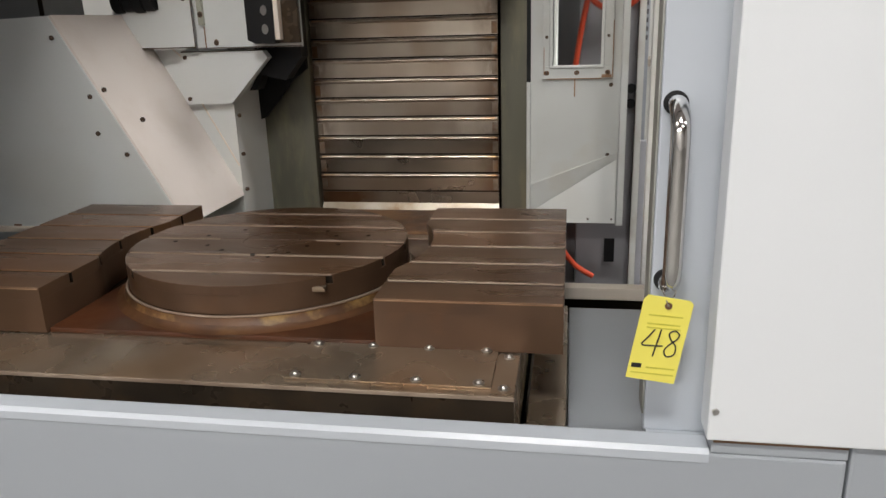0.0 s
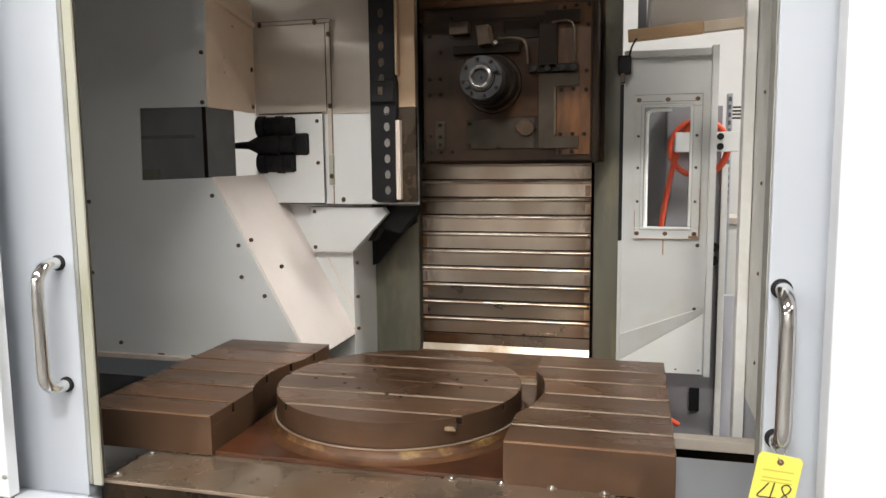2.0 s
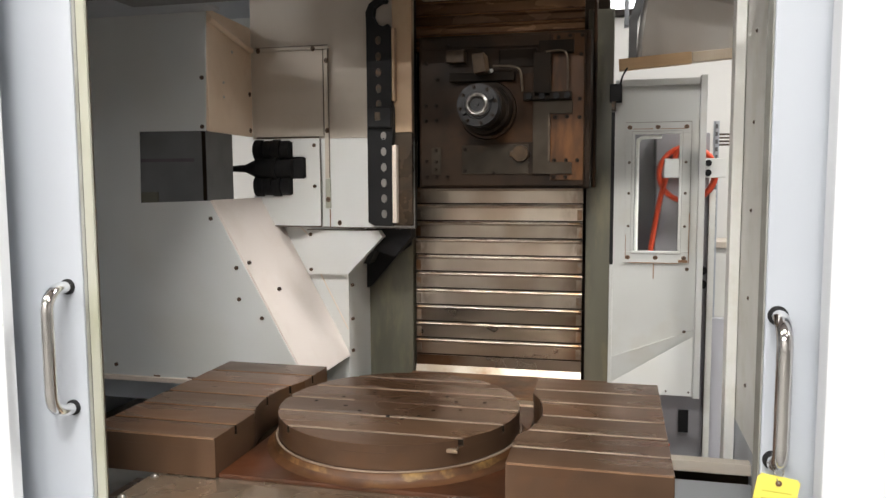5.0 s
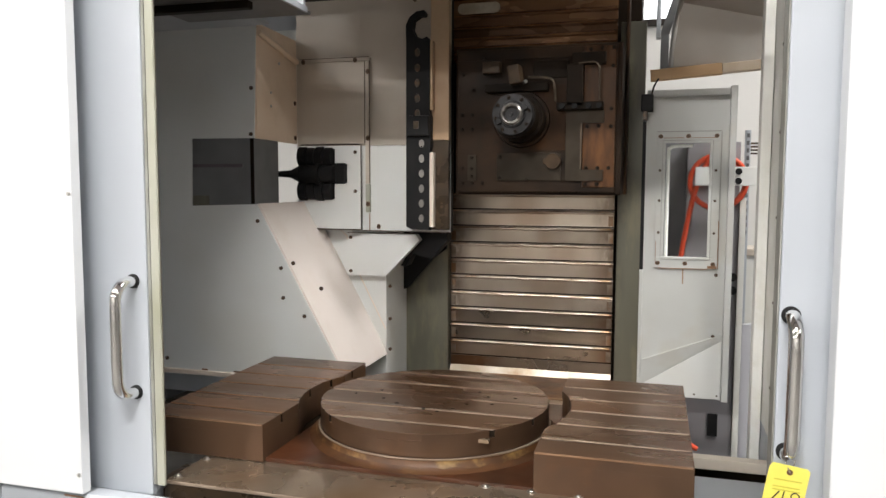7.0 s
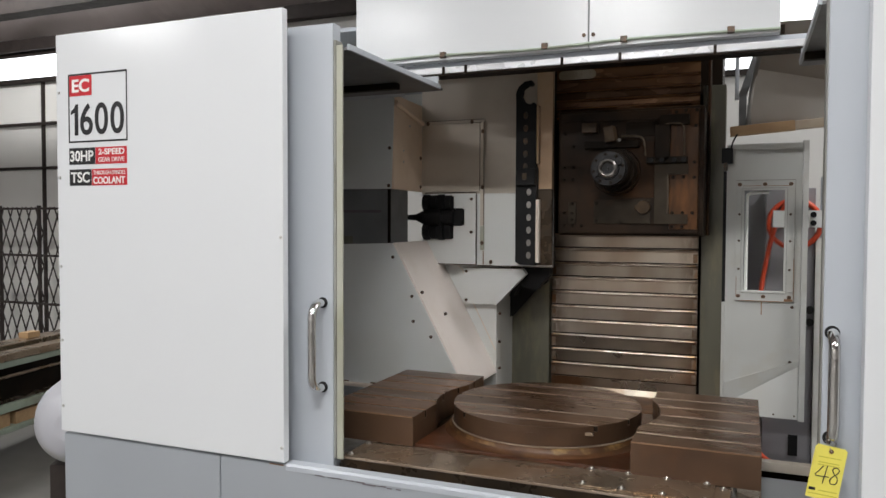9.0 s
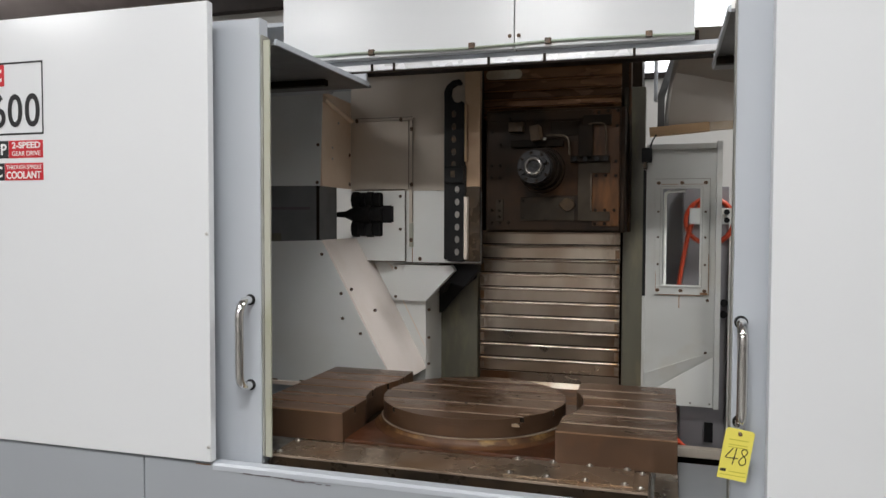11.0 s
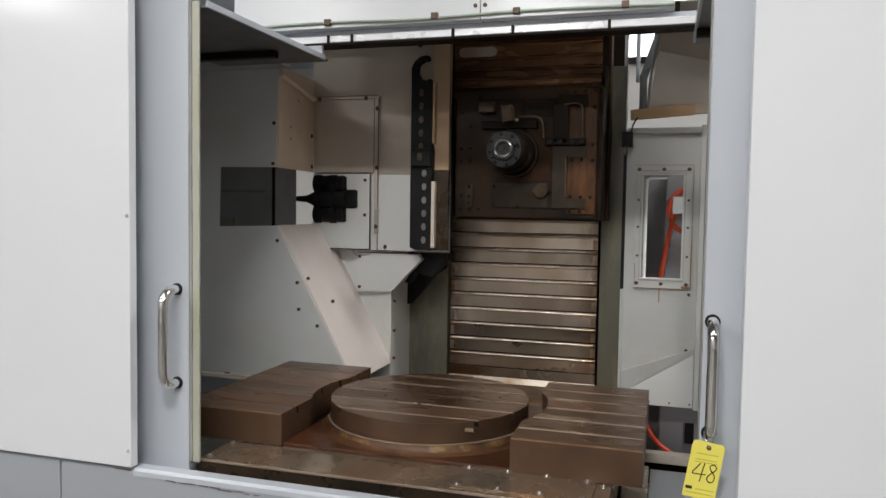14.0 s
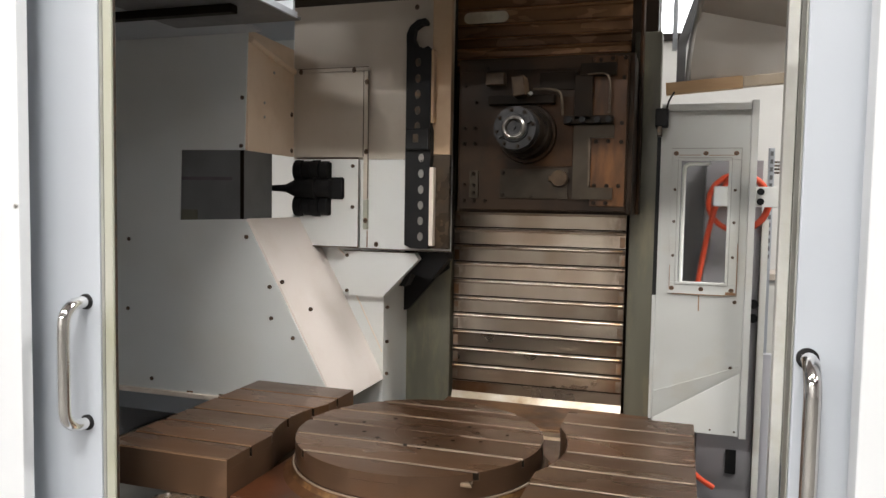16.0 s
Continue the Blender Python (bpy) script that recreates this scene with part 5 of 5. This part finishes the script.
# hose and bracket beyond the inner door
hose = thing("air_hose", (0.044, 0, 0.022), "coiled orange-red air hose hung on a white bracket", "hose")
pts = []
for k in range(64):
    a = radians(110) - 2 * math.pi * k / 30
    pts.append((0.725 + 0.135 * math.cos(a), 2.33 + 0.0016 * k, 1.78 + 0.135 * math.sin(a)))
part("coil", tube(B(), pts, 0.0135, 10), HOSE, hose)
part("tail", tube(B(), smooth_path([(0.68, 2.34, 1.90), (0.62, 2.35, 1.75), (0.57, 2.36, 1.5), (0.535, 2.36, 1.2), (0.50, 2.36, 0.95), (0.47, 2.34, 0.72), (0.50, 2.30, 0.56), (0.57, 2.28, 0.46), (0.66, 2.28, 0.40)]), 0.0135, 10), HOSE, hose)
br = thing("hose_bracket", (0.044, 0, 0.022), "white drilled steel hose bracket on a grey post", "bracket")
part("plate", box(B(), 0.61, 0.90, 2.28, 2.30, 1.76, 1.855, 0.004), INNER, br)
for z in (1.785, 1.832):
    part("knob", cyl(B(), (0.815, 2.28, z), (0.815, 2.27, z), 0.016), BLACK, br)
part("upright", box(B(), 0.575, 0.835, 2.40, 2.5, 0.0, 1.985, 0.006), UPGREY, br, "lilac grey upright")
part("edge_channel", box(B(), 0.837, 0.868, 2.385, 2.5, 0.30, 1.70, 0.004), GRIMYWHITE, br)
part("seam", box(B(), 0.8355, 0.8365, 2.39, 2.45, 0.30, 1.70), BOLT, br)
part("side_column", box(B(), 0.42, 0.574, 2.46, 2.6, 0.0, 2.12, 0.006), UPGREY, br)
part("panel", box(B(), 0.869, 1.6, 2.55, 2.59, 0.0, 1.02, 0.004), DRUMGREY, br, "grey lower panel")
part("cut_out", box(B(), 0.715, 0.765, 2.393, 2.3995, 0.44, 0.56), BLACK, br, "dark cut-out")
part("switch_plate", box(B(), 0.745, 0.792, 2.392, 2.399, 0.79, 0.95, 0.002), PRINT, br)
part("switch", box(B(), 0.755, 0.782, 2.380, 2.3915, 0.81, 0.88, 0.003), BLACK, br)
for z in (0.72, 1.0, 1.08, 1.42, 1.50, 1.62, 1.68):
    part("screw", cyl(B(), (0.765, 2.40, z), (0.765, 2.394, z), 0.007, seg=10), BLACK, br)
for z in (1.22, 1.29):
    part("knob", cyl(B(), (0.815, 2.399, z), (0.815, 2.388, z), 0.022), BLACK, br)
st = thing("slotted_strut", (0.044, 0, 0.022), "grey slotted steel strut with short cable tray behind the bracket", "strut")
part("strut", box(B(), 0.878, 0.905, 2.62, 2.66, 0.0, 2.06, 0.003), GREY, st)
for k in range(14):
    part("slot", box(B(), 0.885, 0.898, 2.617, 2.6195, 1.50 + 0.04 * k, 1.522 + 0.04 * k), RECESS, st)
for k in range(4):
    part("tray_bar", cyl(B(), (0.906, 2.63, 1.935 + 0.018 * k), (1.35, 2.63, 1.935 + 0.018 * k), 0.005, seg=8), BOLT, st)
cab = thing("wall_cabinet", None, "pale wall cabinet with a black socket strip behind the machine", "cabinet")
part("body", box(B(), 1.00, 1.42, 3.2, 3.5, 0.0, 1.36, 0.006), GRIMYWHITE, cab)
part("plinth", box(B(), 0.995, 1.425, 3.19, 3.1995, 0.55, 0.72), BLACK, cab, "black socket strip")
part("top_tray", box(B(), 0.99, 1.43, 3.18, 3.52, 1.3605, 1.40, 0.004), BEIGE, cab)
rail = thing("floor_rail", (0.044, 0, 0.022), "cream painted angle rail beside the inner door", "rail")
part("rail", box(B(), 0.452, 0.492, 1.10, 1.80, 0.745, 0.785, 0.004), CREAM, rail)
part("cross_rail", box(B(), 0.452, 0.86, 1.05, 1.099, 0.745, 0.785, 0.004), BEIGE, rail)
part("foot", box(B(), 0.46, 0.485, 1.3, 1.4, 0.64, 0.744), DARKIRON, rail)
part("skirt_plate", box(B(), 0.452, 0.86, 1.09, 1.099, 0.645, 0.744), DARKIRON, rail)

# unseen machine roof, added to shade the working space
roof = thing("machine_roof", None, "unseen grey roof added above the tool changer for shade", "machine roof")
part("roof_sheet", box(B(), -2.02, 0.33, 1.0, 2.5, 2.76, 2.78), GREY, roof)
part("rear_sheet", box(B(), -2.02, -0.9, 2.14, 2.16, 0.0, 1.50), GREY, roof)
part("rear_sheet", box(B(), -2.02, -0.9, 2.14, 2.16, 2.12, 2.75), GREY, roof)

# ---- shop behind the machine ----
for z in (2.515, 3.11, 3.68):
    tagged(new("trim", mesh_of("trim", box(B(), -9.2, -1.5, 4.955, 5.0, z - 0.018, z + 0.018), GIRDER)), "dark steel wall girt on the white shop wall", "girt", "", "structure")


def clerestory(name, x0, x1, z0, z1, bays):
    w = thing(name, None, "bright clerestory window band high in the shop wall", "window", "", "structure")
    part("frame", box(B(), x0 - 0.05, x1 + 0.05, 4.945, 4.999, z0 - 0.05, z0), GIRDER, w)
    part("frame", box(B(), x0 - 0.05, x1 + 0.05, 4.945, 4.999, z1, z1 + 0.05), GIRDER, w)
    for k in range(bays):
        a, b = x0 + (x1 - x0) * k / bays, x0 + (x1 - x0) * (k + 1) / bays
        part("pane", box(B(), a + 0.015, b - 0.015, 4.965, 4.975, z0, z1), SKYPANE, w)
        part("mullion", box(B(), a - 0.015, a + 0.015, 4.95, 4.999, z0, z1), GIRDER, w)
    return w


clerestory("window_1", -9.15, -6.2, 3.725, 4.02, 2)
tagged(new("wall_stud", mesh_of("wall_stud", box(B(), -8.290, -8.262, 4.955, 4.999, 0.0, 3.66), GIRDER)), "thin dark steel wall stud", "stud", "", "structure")
tagged(new("header_beam", mesh_of("header_beam", box(B(), -9.2, -1.5, 4.88, 4.999, 4.08, 4.24, 0.01), GIRDER)), "dark brown steel header beam over the windows", "beam", "", "structure")
clerestory("window_2", -13.5, -9.45, 3.55, 4.13, 5)
clerestory("window_3", 0.12, 1.06, 3.19, 3.95, 2)

sd = thing("metal_siding", None, "grey corrugated metal siding over the door", "siding", "", "structure")
for k in range(14):
    part("sheet", box(B(), -13.4 + 0.285 * k, -13.4 + 0.285 * k + 0.275, 4.95 + 0.012 * (k % 2), 4.99, 2.44, 3.48, 0.01), GREY, sd)
tagged(new("column_post", mesh_of("column_post", box(B(), -9.36, -9.24, 4.80, 4.94, 0.0, HZ, 0.01), GIRDER)), "dark brown steel building column", "column", "", "structure")
for y, z in ((3.4, 4.14), (-0.5, 5.15), (-5.5, 5.15)):
    gd = thing("roof_girder", None, "dark steel roof girder under the white lining", "girder", "roof girders", "structure")
    part("web", box(B(), HX0, HX1, y - 0.02, y + 0.02, z - 0.12, z + 0.12), GIRDER, gd)
    part("flange", box(B(), HX0, HX1, y - 0.1, y + 0.1, z + 0.121, z + 0.15), GIRDER, gd)
    part("flange", box(B(), HX0, HX1, y - 0.1, y + 0.1, z - 0.15, z - 0.121), GIRDER, gd)

dr = thing("door_1", None, "white painted steel shop door with notices", "door", "", "structure")
part("leaf", box(B(), -10.45, -9.52, 4.94, 4.985, 0.0, 2.32, 0.006), PRINT, dr)
part("frame", box(B(), -10.53, -9.45, 4.93, 4.999, 2.321, 2.40, 0.006), PRINT, dr)
part("frame", box(B(), -9.519, -9.44, 4.93, 4.999, 0.0, 2.32, 0.006), PRINT, dr)
part("lever", box(B(), -9.66, -9.58, 4.9, 4.94, 1.63, 1.66, 0.006), BOLT, dr)
sg = thing("wall_notice", None, "narrow red and white safety notice on the door", "sign")
part("board", box(B(), -9.99, -9.91, 4.932, 4.939, 1.80, 2.28), PRINT, sg)
for k in range(9):
    part("printed_bar", box(B(), -9.98, -9.92, 4.929, 4.932, 1.83 + 0.045 * k, 1.86 + 0.045 * k), RED, sg)
sg2 = thing("wall_notice", None, "small red and white warning sign beside the extinguisher", "sign")
part("board", box(B(), -9.87, -9.56, 4.932, 4.939, 0.98, 1.20), PRINT, sg2)
part("printed_bar", box(B(), -9.86, -9.57, 4.929, 4.932, 1.11, 1.19), RED, sg2)
part("printed_bar", box(B(), -9.84, -9.6, 4.929, 4.932, 1.03, 1.06), INK, sg2)
fx = thing("fire_extinguisher", None, "red fire extinguisher hung beside the door", "extinguisher")
part("cylinder", cyl(B(), (-10.03, 4.86, 1.02), (-10.03, 4.86, 1.33), 0.07), RED, fx)
part("valve", cyl(B(), (-10.03, 4.86, 1.33), (-10.03, 4.86, 1.42), 0.02), BLACK, fx)
part("hook", box(B(), -10.04, -10.02, 4.86, 4.94, 1.30, 1.33), BLACK, fx)

# folding lattice gate
gate = thing("lattice_gate", None, "dark folding steel lattice gate before the wall", "gate")
GX0, GX1, GZ0, GZ1, GY = -9.34, -7.3, 0.10, 1.98, 4.66
cell = 0.17
k = 0
u = GX0 - (GZ1 - GZ0) * 0.4
while u < GX1:
    for sgn in (1, -1):
        x0 = u if sgn > 0 else u + (GZ1 - GZ0) * 0.4
        x1 = x0 + sgn * (GZ1 - GZ0) * 0.4
        za, zb = GZ0, GZ1
        pa, pb = Vector((x0, GY, za)), Vector((x1, GY, zb))
        d = pb - pa
        lo, hi = 0.0, 1.0
        for xx, side in ((GX0, 1), (GX1, -1)):
            for _ in range(1):
                t = (xx - pa.x) / d.x
                if side * d.x > 0:
                    lo = max(lo, t)
                else:
                    hi = min(hi, t)
        if hi - lo > 0.03:
            part("lattice_bar", cyl(B(), pa + d * lo + Vector((0, 0.012 * sgn, 0)), pa + d * hi + Vector((0, 0.012 * sgn, 0)), 0.009, seg=6), GIRDER, gate)
    u += cell
for z in (0.12, 0.72, 1.35, 1.96):
    part("rail", box(B(), GX0, GX1, GY - 0.02, GY + 0.02, z - 0.014, z + 0.014), GIRDER, gate)
for x in (GX0, -8.72, -8.0, GX1):
    part("upright", box(B(), x - 0.014, x + 0.014, GY - 0.022, GY + 0.022, 0.0, 2.0), GIRDER, gate)

# long machine bed with a teal steady rest
BM = pose(-3.98, 0.85, 0, 0, 0, 11)
bed = thing("lathe_bed", None, "long pale green lathe bed with worn brown ways", "lathe bed")
bed.matrix_basis = BM
part("way", box(B(), -0.54, -0.40, -1.6, 3.8, 0.762, 0.82, 0.008), APRON, bed, "worn brown way")
part("way", box(B(), -0.92, -0.72, -1.6, 3.8, 0.762, 0.82, 0.008), APRON, bed, "worn brown way")
part("bed_wall", box(B(), -0.52, -0.405, -1.6, 3.8, 0.715, 0.761, 0.006), GREEN, bed)
part("bed_wall", box(B(), -0.92, -0.84, -1.6, 3.8, 0.36, 0.761, 0.006), GREEN, bed)
part("bed_web", box(B(), -0.839, -0.56, -1.6, 3.8, 0.36, 0.70), DARKIRON, bed)
part("bed_web", box(B(), -0.559, -0.50, -1.6, 3.8, 0.64, 0.714), DARKIRON, bed)
part("drive_screw", cyl(B(), (-0.43, -1.6, 0.645), (-0.43, 3.8, 0.645), 0.012), APRON, bed)
part("ledge", box(B(), -0.559, -0.442, -1.6, 3.8, 0.405, 0.44, 0.004), APRON, bed, "oily brown ledge")
part("lower_rail", box(B(), -0.44, -0.396, -1.6, 3.8, 0.385, 0.446, 0.006), GREEN, bed)
part("lower_rail", box(B(), -0.56, -0.40, -1.6, 3.8, 0.23, 0.27, 0.006), GREEN, bed)
for y in (-1.2, 1.7, 3.2):
    part("foot", box(B(), -0.9, -0.562, y, y + 0.25, 0.0, 0.36, 0.006), DARKIRON, bed)
    part("foot", box(B(), -0.56, -0.46, y, y + 0.25, 0.0, 0.2295, 0.006), DARKIRON, bed)
    part("bracket", box(B(), -0.559, -0.46, y, y + 0.06, 0.2705, 0.4045, 0.004), DARKIRON, bed)
for k in range(8):
    y = -0.75 + 0.27 * k
    solid("timber_block", box(B(), -0.54, -0.425 - 0.006 * (k % 3), y, y + 0.245 - 0.02 * (k % 2), 0.2705, 0.362 + 0.006 * (k % 2), 0.004, BM), WOOD, "rough tan timber block lying on the lathe bed rail", "timber", "", "timber blocks")
solid("parts_box", box(B(), -0.55, -0.455, 0.3, 0.74, 0.4405, 0.56, 0.006, BM), DARKRED, "dark red steel box standing on the lathe bed ledge", "box")
solid("timber_block", box(B(), -0.87, -0.78, 1.42, 1.56, 0.8205, 0.87, 0.004, BM), WOOD, "small tan timber block lying on the lathe ways", "timber", "", "timber blocks")

sr = thing("steady_rest", None, "teal painted steady rest standing on the lathe bed", "steady rest")
sr.matrix_basis = pose(-4.69, 0.91, 0.8205, 0, 0, 48) @ Matrix.Diagonal((0.95, 0.95, 0.95, 1))
bm = B()
n = 40
inner_r, outer_r = 0.24, 0.34
pts_o = [(outer_r * math.cos(radians(-50 + 280 * k / n)), 0.42 + outer_r * math.sin(radians(-50 + 280 * k / n))) for k in range(n + 1)]
pts_i = [(inner_r * math.cos(radians(-50 + 280 * k / n)), 0.42 + inner_r * math.sin(radians(-50 + 280 * k / n))) for k in range(n + 1)]
prism(bm, pts_o + pts_i[::-1], "y", -0.06, 0.06)
part("ring", bm, TEAL, sr)
for r in (outer_r - 0.012, inner_r + 0.012):
    for y in (-0.06, 0.06):
        bead = [(r * math.cos(radians(-50 + 280 * k / n)), y, 0.42 + r * math.sin(radians(-50 + 280 * k / n))) for k in range(n + 1)]
        part("ring_bead", tube(B(), bead, 0.016, 8), TEAL, sr)
part("clamp_screw_housing", cyl(B(), (0.30, -0.05, 0.21), (0.47, -0.08, 0.10), 0.062, 0.055, 24), TEAL, sr)
part("clamp_screw", cyl(B(), (0.47, -0.08, 0.10), (0.52, -0.088, 0.07), 0.032, seg=16), STEEL, sr, "bare steel clamp screw")
part("hinge_lug", box(B(), 0.26, 0.40, -0.08, 0.08, 0.305, 0.36, 0.015), TEAL, sr)
part("base", box(B(), -0.30, 0.34, -0.10, 0.10, 0.0, 0.16, 0.02), TEAL, sr)
for a in (90, 210, 330):
    c, si = math.cos(radians(a)), math.sin(radians(a))
    part("jaw_housing", cyl(B(), (0.22 * c, 0, 0.42 + 0.22 * si), (0.42 * c, 0, 0.42 + 0.42 * si), 0.06), TEAL, sr)
    part("jaw_screw", cyl(B(), (0.42 * c, 0, 0.42 + 0.42 * si), (0.47 * c, 0, 0.42 + 0.47 * si), 0.035), STEEL, sr)
part("clamp_block", box(B(), 0.25, 0.42, -0.07, 0.07, 0.14, 0.30, 0.02), TEAL, sr)

drum = thing("duct_drum", None, "white round domed drum with a dark rim beside the machine", "drum")
drum.matrix_basis = pose(-2.76, 0.64, 0.75, 0, 0, -62)
bm = B()
prof = [(-0.14, 0.232), (-0.02, 0.240), (0.08, 0.232), (0.15, 0.205), (0.19, 0.155), (0.205, 0.08)]
rings = [[bm.verts.new((x, r * math.cos(2 * math.pi * k / 48), r * math.sin(2 * math.pi * k / 48))) for k in range(48)] for x, r in prof]
for i in range(len(rings) - 1):
    for k in range(48):
        bm.faces.new((rings[i][k], rings[i][(k + 1) % 48], rings[i + 1][(k + 1) % 48], rings[i + 1][k]))
bm.faces.new(rings[-1])
bm.faces.new(rings[0][::-1])
bmesh.ops.recalc_face_normals(bm, faces=bm.faces[:])
part("shell", bm, DRUMGREY, drum)
part("rim", cyl(B(), (-0.17, 0, 0), (-0.141, 0, 0), 0.252, 0.252, 48), BLACK, drum, "dark rim")
part("stand", box(B(), -0.12, 0.10, -0.15, 0.15, -0.76, -0.225), GIRDER, drum)
solid("floor_stripe", box(B(), -4.4, -2.6, 0.35, 0.43, 0.0, 0.003, 0, pose(0, 0, 0)), YELLOW, "worn yellow painted floor stripe", "floor marking", "structure")
